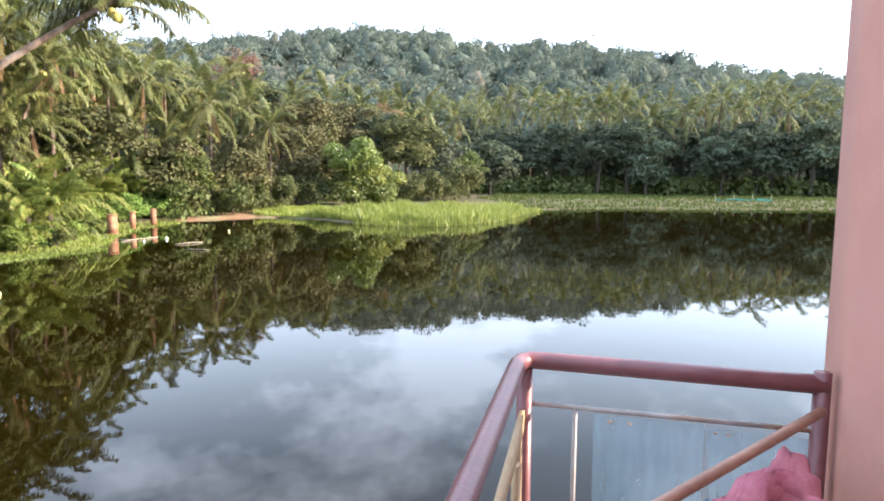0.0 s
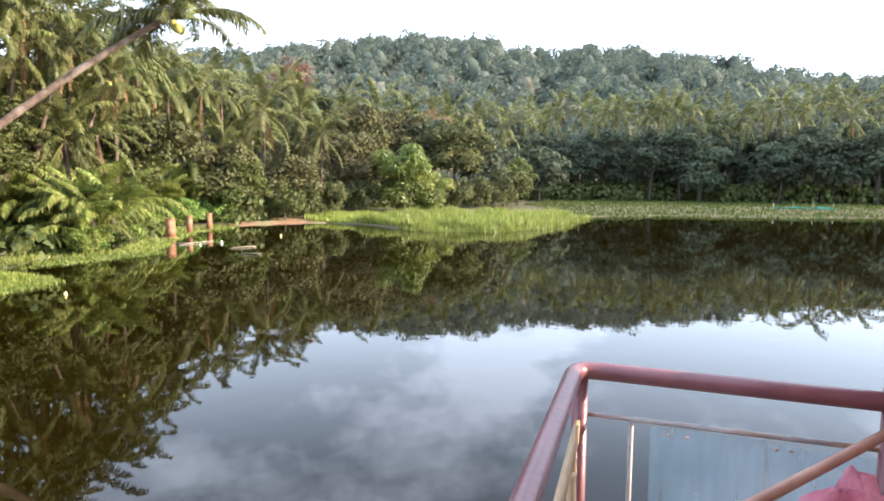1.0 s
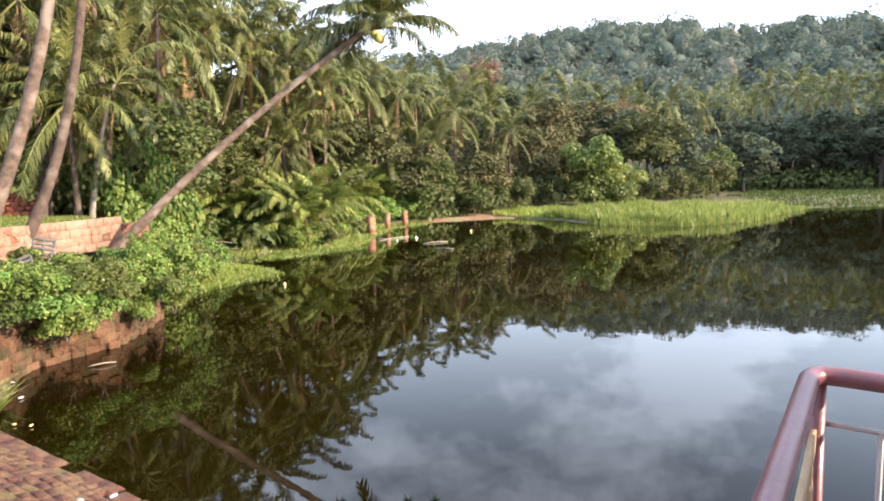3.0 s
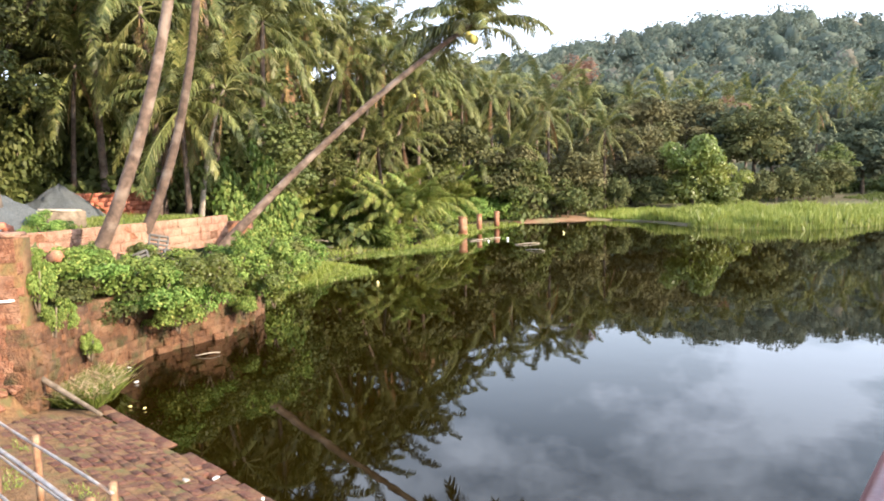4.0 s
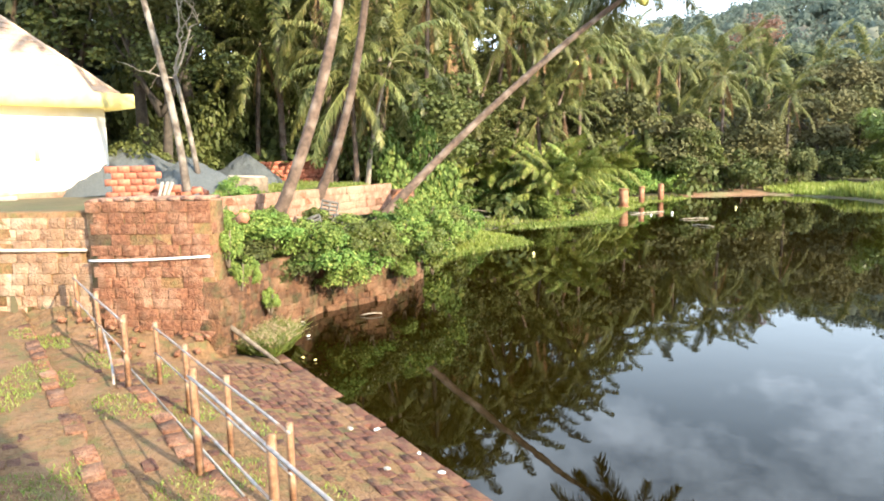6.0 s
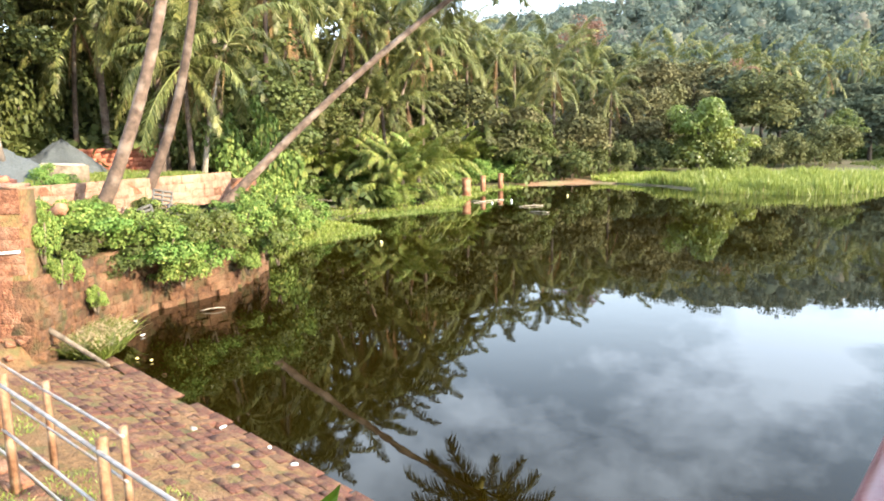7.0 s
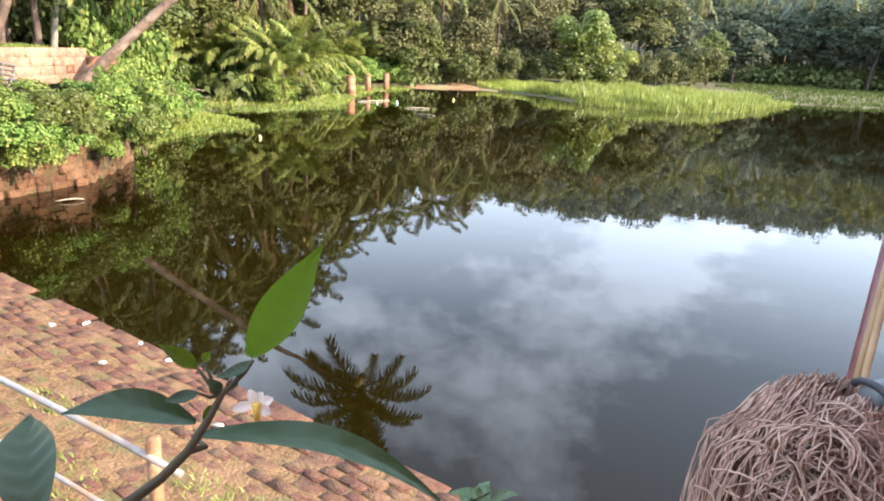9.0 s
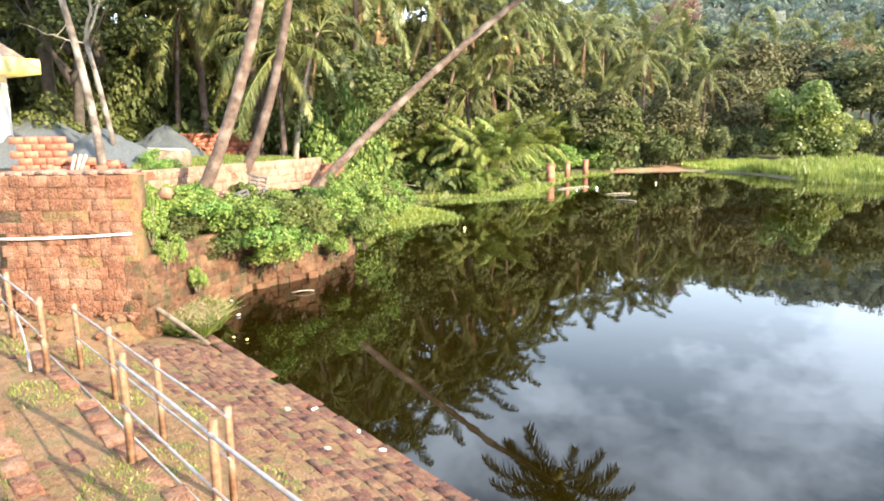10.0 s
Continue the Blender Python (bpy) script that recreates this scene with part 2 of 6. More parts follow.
M_GREYBAND = surface("grey_blue_plastic", (0.10, 0.12, 0.14), (0.18, 0.20, 0.22), 10, 0.5, 0.2, 40)
M_PETAL = surface("white_petal", (0.80, 0.79, 0.72), (0.86, 0.85, 0.80), 20, 0.6, 0.1, 90)
M_YPETAL = surface("yellow_centre", (0.70, 0.46, 0.06), (0.80, 0.60, 0.16), 20, 0.6, 0.1, 90)
M_STEM = surface("green_stem", (0.035, 0.032, 0.016), (0.075, 0.058, 0.03), 20, 0.7, 0.3, 90)
M_SHRUB = leafy("shrub_leaf", (0.045, 0.085, 0.028), (0.09, 0.16, 0.045), 0.4, 0.28, None, 0.7)
# darker copy of shrub_leaf: the upper leaves' shade is put into the colour
M_SHADELEAF = leafy("shaded_shrub_leaf", (0.013, 0.036, 0.009), (0.028, 0.058, 0.015), 0.12, 0.42, None, 0.45)
# brighter yellow-green copy: sun coming through the leaf is painted as its colour
M_BACKLIT = leafy("backlit_shrub_leaf", (0.085, 0.15, 0.009), (0.115, 0.18, 0.013), 0.5, 0.4, None, 0.3)
M_COCO = surface("coconut_husk", (0.30, 0.30, 0.07), (0.46, 0.40, 0.12), 4, 0.6, 0.2, 30)
M_PALERED = surface("pale_red_post", (0.25, 0.105, 0.06), (0.38, 0.19, 0.11), 6, 0.9, 0.7, 30, c3=(0.40, 0.27, 0.17), placed=True)

M_WATER = bpy.data.materials.new("pond_water")
M_WATER.use_nodes = True
n_, l_ = M_WATER.node_tree.nodes, M_WATER.node_tree.links
b_ = n_["Principled BSDF"]
b_.inputs["Roughness"].default_value, b_.inputs["IOR"].default_value = 0.015, 1.333
t_ = n_.new("ShaderNodeTexCoord")
c_ = n_.new("ShaderNodeTexNoise")
c_.inputs["Scale"].default_value, c_.inputs["Detail"].default_value = 0.12, 5
r_ = n_.new("ShaderNodeValToRGB")
r_.color_ramp.elements[0].color, r_.color_ramp.elements[1].color = (0.0055, 0.0036, 0.0003, 1), (0.0085, 0.0055, 0.0005, 1)
w1 = n_.new("ShaderNodeTexNoise")
w1.inputs["Scale"].default_value, w1.inputs["Detail"].default_value = 0.9, 3
u1 = n_.new("ShaderNodeBump")
u1.inputs["Strength"].default_value, u1.inputs["Distance"].default_value = 0.05, 0.045
l_.new(t_.outputs["Object"], c_.inputs["Vector"])
l_.new(c_.outputs["Fac"], r_.inputs["Fac"])
l_.new(r_.outputs["Color"], b_.inputs["Base Color"])
l_.new(t_.outputs["Object"], w1.inputs["Vector"])
l_.new(w1.outputs["Fac"], u1.inputs["Height"])
l_.new(u1.outputs["Normal"], b_.inputs["Normal"])

M_SHEET = bpy.data.materials.new("pale_blue_plastic_sheet")
M_SHEET.use_nodes = True
n_, l_ = M_SHEET.node_tree.nodes, M_SHEET.node_tree.links
b_ = n_["Principled BSDF"]
b_.inputs["Base Color"].default_value = (0.42, 0.66, 0.78, 1)
b_.inputs["Roughness"].default_value = 0.25
x_, s_ = n_.new("ShaderNodeBsdfTransparent"), n_.new("ShaderNodeMixShader")
d_ = n_.new("ShaderNodeTexNoise")
d_.inputs["Scale"].default_value, d_.inputs["Detail"].default_value = 6.0, 6
q_ = n_.new("ShaderNodeMapRange")
q_.inputs["To Min"].default_value, q_.inputs["To Max"].default_value = 0.42, 0.78
l_.new(d_.outputs["Fac"], q_.inputs["Value"])
l_.new(q_.outputs["Result"], s_.inputs["Fac"])
l_.new(b_.outputs["BSDF"], s_.inputs[1])
l_.new(x_.outputs["BSDF"], s_.inputs[2])
l_.new(s_.outputs["Shader"], n_["Material Output"].inputs["Surface"])

# ---------------------------------------------------------------- mesh tools


def mesh_np(name, verts, faces):
    """A mesh from an array of points and a list of face arrays (triangles or quads)."""
    me = bpy.data.meshes.new(name)
    verts = np.asarray(verts, np.float32)
    loops = np.concatenate([np.asarray(f, np.int32).ravel() for f in faces])
    sizes = np.concatenate([np.full(len(f), np.shape(f)[1], np.int32) for f in faces])
    me.vertices.add(len(verts))
    me.vertices.foreach_set("co", verts.ravel())
    me.loops.add(len(loops))
    me.loops.foreach_set("vertex_index", loops)
    me.polygons.add(len(sizes))
    me.polygons.foreach_set("loop_start", np.concatenate([[0], np.cumsum(sizes)[:-1]]).astype(np.int32))
    me.update(calc_edges=True)
    return me


class Geo:
    """Collects points and faces for one mesh."""

    def __init__(self):
        self.v, self.f, self.n = [], [], 0

    def add(self, verts, *faces):
        verts = np.asarray(verts, float)
        self.v.append(verts)
        self.f += [np.asarray(f) + self.n for f in faces if len(f)]
        self.n += len(verts)
        return self

    def box(self, centre, size, turn=None, chamfer=0.0):
        """A block; chamfer takes its upper and side edges off."""
        x, y, z = np.array(size) / 2
        c = min(chamfer, x * 0.6, y * 0.6, z * 0.9)
        ring = lambda a, b, h: [(-a, -b, h), (a, -b, h), (a, b, h), (-a, b, h)]  # noqa: E731
        v = ring(x, y, -z) + ring(x, y, z - c) + (ring(x - c, y - c, z) if c else [])
        q = [(0, 3, 2, 1)] + [(i, (i + 1) % 4, 4 + (i + 1) % 4, 4 + i) for i in range(4)]
        if c:
            q += [(4 + i, 4 + (i + 1) % 4, 8 + (i + 1) % 4, 8 + i) for i in range(4)] + [(8, 9, 10, 11)]
        else:
            q += [(4, 5, 6, 7)]
        v = np.array(v)
        if turn is not None:
            v = v @ np.array(turn).T
        return self.add(v + np.array(centre), q)

    def tube(self, pts, radii, sides=8, cap=True):
        pts = np.asarray(pts, float)
        radii = np.broadcast_to(np.asarray(radii, float), (len(pts),))
        t = np.gradient(pts, axis=0)
        t /= np.linalg.norm(t, axis=1)[:, None] + 1e-9
        ref = np.array([0, 0, 1.0]) if abs(t[:, 2]).max() < 0.9 else np.array([1.0, 0.13, 0])
        a = np.cross(t, ref)
        a /= np.linalg.norm(a, axis=1)[:, None] + 1e-9
        b = np.cross(t, a)
        w = np.arange(sides) * 2 * np.pi / sides
        v = pts[:, None] + radii[:, None, None] * (np.cos(w)[None, :, None] * a[:, None] + np.sin(w)[None, :, None] * b[:, None])
        k = len(pts)
        i, j = np.meshgrid(np.arange(k - 1), np.arange(sides), indexing="ij")
        q = np.stack([i * sides + j, i * sides + (j + 1) % sides, (i + 1) * sides + (j + 1) % sides, (i + 1) * sides + j], -1).reshape(-1, 4)
        v = v.reshape(-1, 3)
        tri = []
        if cap:
            v = np.concatenate([v, pts[:1], pts[-1:]])
            m = k * sides
            tri = [(m, (j + 1) % sides, j) for j in range(sides)] + [(m + 1, (k - 1) * sides + j, (k - 1) * sides + (j + 1) % sides) for j in range(sides)]
        return self.add(v, q, tri)

    def grid(self, pts):
        """A sheet through an array of rows and columns of points."""
        pts = np.asarray(pts, float)
        r, c = pts.shape[:2]
        i, j = np.meshgrid(np.arange(r - 1), np.arange(c - 1), indexing="ij")
        q = np.stack([i * c + j, i * c + j + 1, (i + 1) * c + j + 1, (i + 1) * c + j], -1).reshape(-1, 4)
        return self.add(pts.reshape(-1, 3), q)

    def ball(self, centre, r, rings=6, seg=10, rough=0.0, rng=None):
        th = np.linspace(0.02, np.pi - 0.02, rings + 1)
        ph = np.arange(seg) * 2 * np.pi / seg
        p = np.stack([np.sin(th)[:, None] * np.cos(ph), np.sin(th)[:, None] * np.sin(ph), np.cos(th)[:, None] * np.ones(seg)], -1)
        if rng is not None:
            p = p * (1 + rough * rng.standard_normal(p.shape[:2])[..., None])
        p = p * np.array(r) + np.array(centre)
        i, j = np.meshgrid(np.arange(rings), np.arange(seg), indexing="ij")
        q = np.stack([i * seg + j, (i + 1) * seg + j, (i + 1) * seg + (j + 1) % seg, i * seg + (j + 1) % seg], -1).reshape(-1, 4)
        return self.add(p.reshape(-1, 3), q)

    def mesh(self, name, mat, smooth=False):
        me = mesh_np(name, np.concatenate(self.v), self.f)
        me.materials.append(mat)
        if smooth:
            me.polygons.foreach_set("use_smooth", np.ones(len(me.polygons), bool))
        return me


def part(name, geo, mat, parent=None, label="", smooth=False):
    """One mesh object, under its thing if one is given."""
    ob = new(name, geo.mesh(name, mat, smooth) if isinstance(geo, Geo) else geo)
    if parent is not None:
        ob.parent = parent
    return tagged(ob, label)


def thing(name, label, category, group="", at=(0, 0, 0), kind=""):
    ob = new(name)
    ob.location = at
    ob.empty_display_size = 0.1
    return tagged(ob, label, category, group, kind)


def rot(rx=0, ry=0, rz=0):
    return np.array(Euler((radians(rx), radians(ry), radians(rz))).to_matrix())


def unit(a):
    return a / (np.linalg.norm(a, axis=-1, keepdims=True) + 1e-9)


def leaves(rng, c, nrm, length, width, droop=0.5):
    """Leaf blades (bent rhombs) at points c that face roughly along nrm."""
    n = len(c)
    nrm = unit(nrm + 0.42 * rng.standard_normal((n, 3)))
    ax = unit(np.cross(nrm, rng.standard_normal((n, 3))))
    ax = unit(ax - np.array([0, 0, droop]))
    side = unit(np.cross(nrm, ax))
    up = np.cross(ax, side)
    s = (0.65 + 0.7 * rng.random((n, 1)))
    l, w = length * s, width * s
    v = np.stack([c, c + 0.5 * l * ax + w * side + 0.12 * l * up, c + l * ax - 0.05 * l * up, c + 0.5 * l * ax - w * side + 0.12 * l * up], 1)
    k = np.arange(n)[:, None] * 4
    return v.reshape(-1, 3), k + np.arange(4)


def clump(rng, blobs, count, length, width, fill=0.55, droop=0.5):
    """Leaves over and inside a set of lumps (x, y, z, rx, ry, rz)."""
    blobs = np.asarray(blobs, float)
    wt = blobs[:, 3] * blobs[:, 5] + blobs[:, 3] * blobs[:, 4]
    pick = rng.choice(len(blobs), count, p=wt / wt.sum())
    d = unit(rng.standard_normal((count, 3)))
    d[:, 2] = np.where(d[:, 2] < -0.5, -d[:, 2], d[:, 2])
    rad = 1 - (1 - fill) * rng.random((count, 1)) ** 2.0 + 0.06 * rng.standard_normal((count, 1))
    c = blobs[pick, :3] + d * rad * blobs[pick, 3:6]
    return leaves(rng, c, d + np.array([0, 0, 0.35]), length, width, droop)


def bez(a, b, c, n):
    t = np.linspace(0, 1, n)[:, None]
    return (1 - t) ** 2 * np.array(a, float) + 2 * t * (1 - t) * np.array(b, float) + t**2 * np.array(c, float)

# ---------------------------------------------------------------- ground, water and hill
LAKE = np.array([(60, -12.5), (-9.9, 6.45), (-11.6, 7.5), (-12.3, 9.3), (-12.1, 11), (-12.7, 12.5), (-13.6, 13.9), (-15.9, 17.6), (-15.3, 21.9),
                 (-18.6, 23.6), (-19.6, 27.2), (-16.9, 31.2), (-19.9, 36.5), (-21.2, 43.5), (-20.2, 49.5), (-15.6, 54.6), (-10, 52.2), (-6, 47.5),
                 (0, 47), (3.4, 50.5), (9.8, 68.4), (19, 73), (29, 72), (45, 73), (75, 66), (95, 30), (90, -10)])
TERRACE = np.array([(-10.9, 5.2), (-11.7, 6.3), (-14.3, 8.9), (-15.4, 14.1), (-15.9, 15.0), (-18.6, 17), (-24, 19.5), (-40, 20), (-40, -12), (-22, -6)])
BENCH = np.array([(-12.2, 7.4), (-12.95, 9.4), (-12.75, 11.1), (-13.3, 12.7), (-14.2, 14.2), (-15.8, 15), (-15.2, 9)])
GHAT = np.array([(12, 0.4), (-9.7, 6.3), (-10.5, 5.65), (-22, -3.6), (-14, -12), (12, -12)])


def apart(poly, x, y):
    """Signed distance to a polygon: below zero inside."""
    best, inside = np.full(x.shape, 1e9), np.zeros(x.shape, bool)
    for (x0, y0), (x1, y1) in zip(poly, np.roll(poly, -1, 0)):
        ex, ey = x1 - x0, y1 - y0
        t = np.clip(((x - x0) * ex + (y - y0) * ey) / (ex * ex + ey * ey), 0, 1)
        best = np.minimum(best, np.hypot(x - x0 - t * ex, y - y0 - t * ey))
        cross = ((y0 > y) != (y1 > y)) & (x < ex * (y - y0) / (ey if abs(ey) > 1e-9 else 1e-9) + x0)
        inside ^= cross
    return np.where(inside, -best, best)


def step(a, b, v):
    t = np.clip((v - a) / (b - a), 0, 1)
    return t * t * (3 - 2 * t)


RIDGE_AZ = [-180, -75, -50, -38, -30, -23, -19, -15, -8.5, -3.4, 1, 5, 9, 15.6, 20.3, 26, 33, 45, 60, 90, 180]
RIDGE_EL = [3, 4, 5.5, 6.5, 7.2, 8.1, 9.3, 10.1, 10.7, 10.4, 11.6, 11.8, 11.8, 10.6, 9.9, 9.3, 8.5, 6, 4, 3, 3]


def ground_z(x, y):
    x, y = np.asarray(x, float), np.asarray(y, float)
    d, az = np.hypot(x, y), np.degrees(np.arctan2(-x, y))
    s = apart(LAKE, x, y)
    z = np.where(s < 0, -0.9 * step(0, 1.5, -s) - 0.05, 0.02 + 0.12 * step(0, 1.2, s))
    left = step(8, 20, az) * step(14, 22, d)
    z = z + step(1.5, 14, s) * (0.5 + 1.6 * left) + 0.05 * np.maximum(s - 14, 0) * left * (d < 120)
    el = np.interp(az, RIDGE_AZ, RIDGE_EL)
    top = 3.6 + 320 * np.tan(np.radians(el)) - 8.0
    rise = np.clip((d - 118) / 200, 0, 1)
    z = z + top * (0.62 * rise + 0.38 * step(0, 1, rise)) * (s > 0) - 0.05 * np.maximum(d - 420, 0) * (d > 420)
    bump_ = np.sin(x * 0.9 + 1.3 * np.sin(y * 0.7)) * np.sin(y * 1.1) * 0.05
    z = z + np.where(s > 0.6, bump_, 0)
    te = apart(TERRACE, x, y)
    z = np.where(te < 0.1, np.maximum(z, 2.55 * step(0.1, -0.35, te) + 0.4 * bump_), z)
    be = apart(BENCH, x, y)
    z = np.where(be < 0.25, np.maximum(z, 1.5 * step(0.25, -0.1, be)), z)
    z = np.where(apart(GHAT, x, y) < 0.3, np.minimum(z, -0.25), z)
    return z


az_ = np.radians(np.concatenate([np.arange(-180, -40, 3.0), np.arange(-40, 85, 0.6), np.arange(85, 181, 3.0)]))
rad_ = np.concatenate([np.linspace(1.5, 24, 70), 24 * 1.035 ** np.arange(1, 130)])
rad_ = rad_[rad_ < 2200]
R_, A_ = np.meshgrid(rad_, az_, indexing="ij")
gx, gy = -R_ * np.sin(A_), R_ * np.cos(A_)
tagged(part("ground", Geo().grid(np.stack([gx, gy, ground_z(gx, gy)], -1)), M_SOIL, smooth=True), "brown earth ground with leaf litter rising to a hill", "ground", kind="structure")

g = Geo().grid(np.stack(np.meshgrid(np.linspace(-26, 100, 8), np.linspace(-14, 80, 8), indexing="ij") + [np.zeros((8, 8))], -1))
tagged(part("water", g, M_WATER), "still brown-green pond water mirroring trees and sky", "water", kind="structure")

RNG = np.random.default_rng(7)


def on_ground(x, y):
    return float(ground_z(np.array([x]), np.array([y]))[0])


def ashore(az, d, margin=1.0):
    """The place at that bearing, moved out until it stands on dry ground."""
    while True:
        x, y = polar(az, d)
        if float(apart(LAKE, np.array([x]), np.array([y]))[0]) > margin:
            return x, y, d
        d += 0.4


def brink(az):
    """How far the thicket stands back from the water at that bearing."""
    return float(np.interp(az, [22, 23.2, 29, 30.5, 33, 34.5, 40.5, 41.5], [0.7, 2.4, 2.4, 0.7, 0.7, 4.4, 4.4, 0.7]))


def polar(az, d):
    a = radians(az)
    return -d * math.sin(a), d * math.cos(a)


# forest of the hill: crowns of many leaves
hv_, hf_, base = [], [], 0
trees_h = []
tries = 0
while len(trees_h) < 1450 and tries < 9000:
    tries += 1
    a, d = RNG.uniform(-42, 62), 125 + 215 * RNG.random() ** 0.8
    x, y = polar(a, d)
    trees_h.append((x, y, d))
for x, y, d in trees_h:
    r = RNG.uniform(3.0, 5.8)
    h = RNG.uniform(5, 10)
    z0 = on_ground(x, y)
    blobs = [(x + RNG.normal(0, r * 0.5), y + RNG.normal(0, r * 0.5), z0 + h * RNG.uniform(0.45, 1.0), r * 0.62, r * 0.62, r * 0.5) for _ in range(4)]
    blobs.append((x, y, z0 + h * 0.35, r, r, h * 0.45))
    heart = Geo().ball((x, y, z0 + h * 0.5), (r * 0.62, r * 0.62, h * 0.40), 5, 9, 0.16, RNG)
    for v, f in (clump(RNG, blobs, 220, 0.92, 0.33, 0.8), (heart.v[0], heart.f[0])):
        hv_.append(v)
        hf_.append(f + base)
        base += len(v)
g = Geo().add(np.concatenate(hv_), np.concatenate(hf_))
tagged(part("hill_forest", g, M_HILL), "dense green forest covering the hillside, haze mixed into its leaf colour", "forest", kind="stuff")

# ---------------------------------------------------------------- palms


def frond_mesh(name, length, lift, droop, mat, rng, stations=60, width=0.85, ragged=0.0, broad=1.0, spread=0.6):
    """A feathered palm leaf from the origin along +x; lift and droop in degrees."""
    k = 12
    ang = np.radians(lift - droop * np.linspace(0, 1, k) ** 1.3)
    seg = length / (k - 1)
    px_ = np.concatenate([[0], np.cumsum(np.cos(ang[:-1]) * seg)])
    pz_ = np.concatenate([[0], np.cumsum(np.sin(ang[:-1]) * seg)])
    rib = np.stack([px_, 0 * px_, pz_], -1)
    g = Geo().tube(rib, np.linspace(0.045, 0.008, k), 4, False)
    s = np.linspace(0.14, 0.995, stations)
    for sgn in (-1, 1):
        c = np.stack([np.interp(s, np.linspace(0, 1, k), rib[:, i]) for i in range(3)], -1)
        t = unit(np.stack([np.interp(s, np.linspace(0, 1, k), np.gradient(rib[:, i])) for i in range(3)], -1))
        ln = width * (0.35 + 0.65 * np.sin(np.pi * np.clip(s * 0.9 + 0.08, 0, 1)) ** 0.7) * rng.uniform(0.8, 1.1, stations) * (1 - ragged * rng.random(stations))
        out = np.array([0, sgn, 0]) * spread + t * 0.6 + np.array([0, 0, -0.12]) + 0.12 * rng.standard_normal((stations, 3))
        out = unit(out)
        dn = out + np.array([0, 0, -1]) * rng.uniform(1.0, 2.2, (stations, 1))
        dn = unit(dn)
        w = t * 0.023 * broad * length / 4
        mid = c + out * ln[:, None] * 0.5
        tip = mid + dn * ln[:, None] * 0.55
        v = np.stack([c - w, c + w, mid + w * 1.1, mid - w * 1.1, tip], 1).reshape(-1, 3)
        o = np.arange(stations)[:, None] * 5
        g.add(v, o + np.array([0, 1, 2, 3]), o + np.array([3, 2, 4]))
    return g.mesh(name, mat)


F_RNG = np.random.default_rng(3)
FRONDS = [frond_mesh("frond", 3.7, a, b, M_PALM, F_RNG, 56, 0.8, 0.1, 1.35) for a, b in ((80, 62), (66, 90), (50, 108), (32, 106), (12, 92), (-12, 72), (-42, 42))]
SOFT = [frond_mesh("frond", 3.7, a, b, M_PALM, F_RNG, 56, 0.8, 0.5, 1.35) for a, b in ((72, 85), (42, 110), (16, 95), (-22, 62))]
DEAD = [frond_mesh("dead_frond", 3.0, a, b, M_DEAD, F_RNG, 34, 0.5, 0.4, 1.4) for a, b in ((-62, 25), (-74, 14))]
LOW = [frond_mesh("frond", 3.3, a, b, M_LOWPALM, F_RNG, 50, 0.75, 0.2, 1.5) for a, b in ((84, 72), (72, 96), (56, 110), (38, 104))]
FAR = [frond_mesh("frond", 4.2, a, b, M_PALM, F_RNG, 22, 0.95, 0.2, 2.6) for a, b in ((78, 60), (62, 80), (45, 90), (28, 85), (8, 75), (-15, 60), (-45, 38))]
HANG = [frond_mesh("frond", 2.6, a, b, M_PALM, F_RNG, 58, 0.7, 0.1, 1.6, 0.6) for a, b in ((84, 50), (70, 66), (58, 78), (46, 82), (34, 80), (22, 74), (10, 64))]
COCO = Geo().ball((0, 0, 0), (0.13, 0.13, 0.16), 5, 8).mesh("coconut", M_COCO, True)


def set_frond(me, parent, x, y, z, az, size, tilt=0.0, name="frond"):
    ob = new(name, me)
    ob.parent = parent
    ob.matrix_basis = pose(x, y, z, 0, tilt, az) @ Matrix.Scale(size, 4)
    return ob


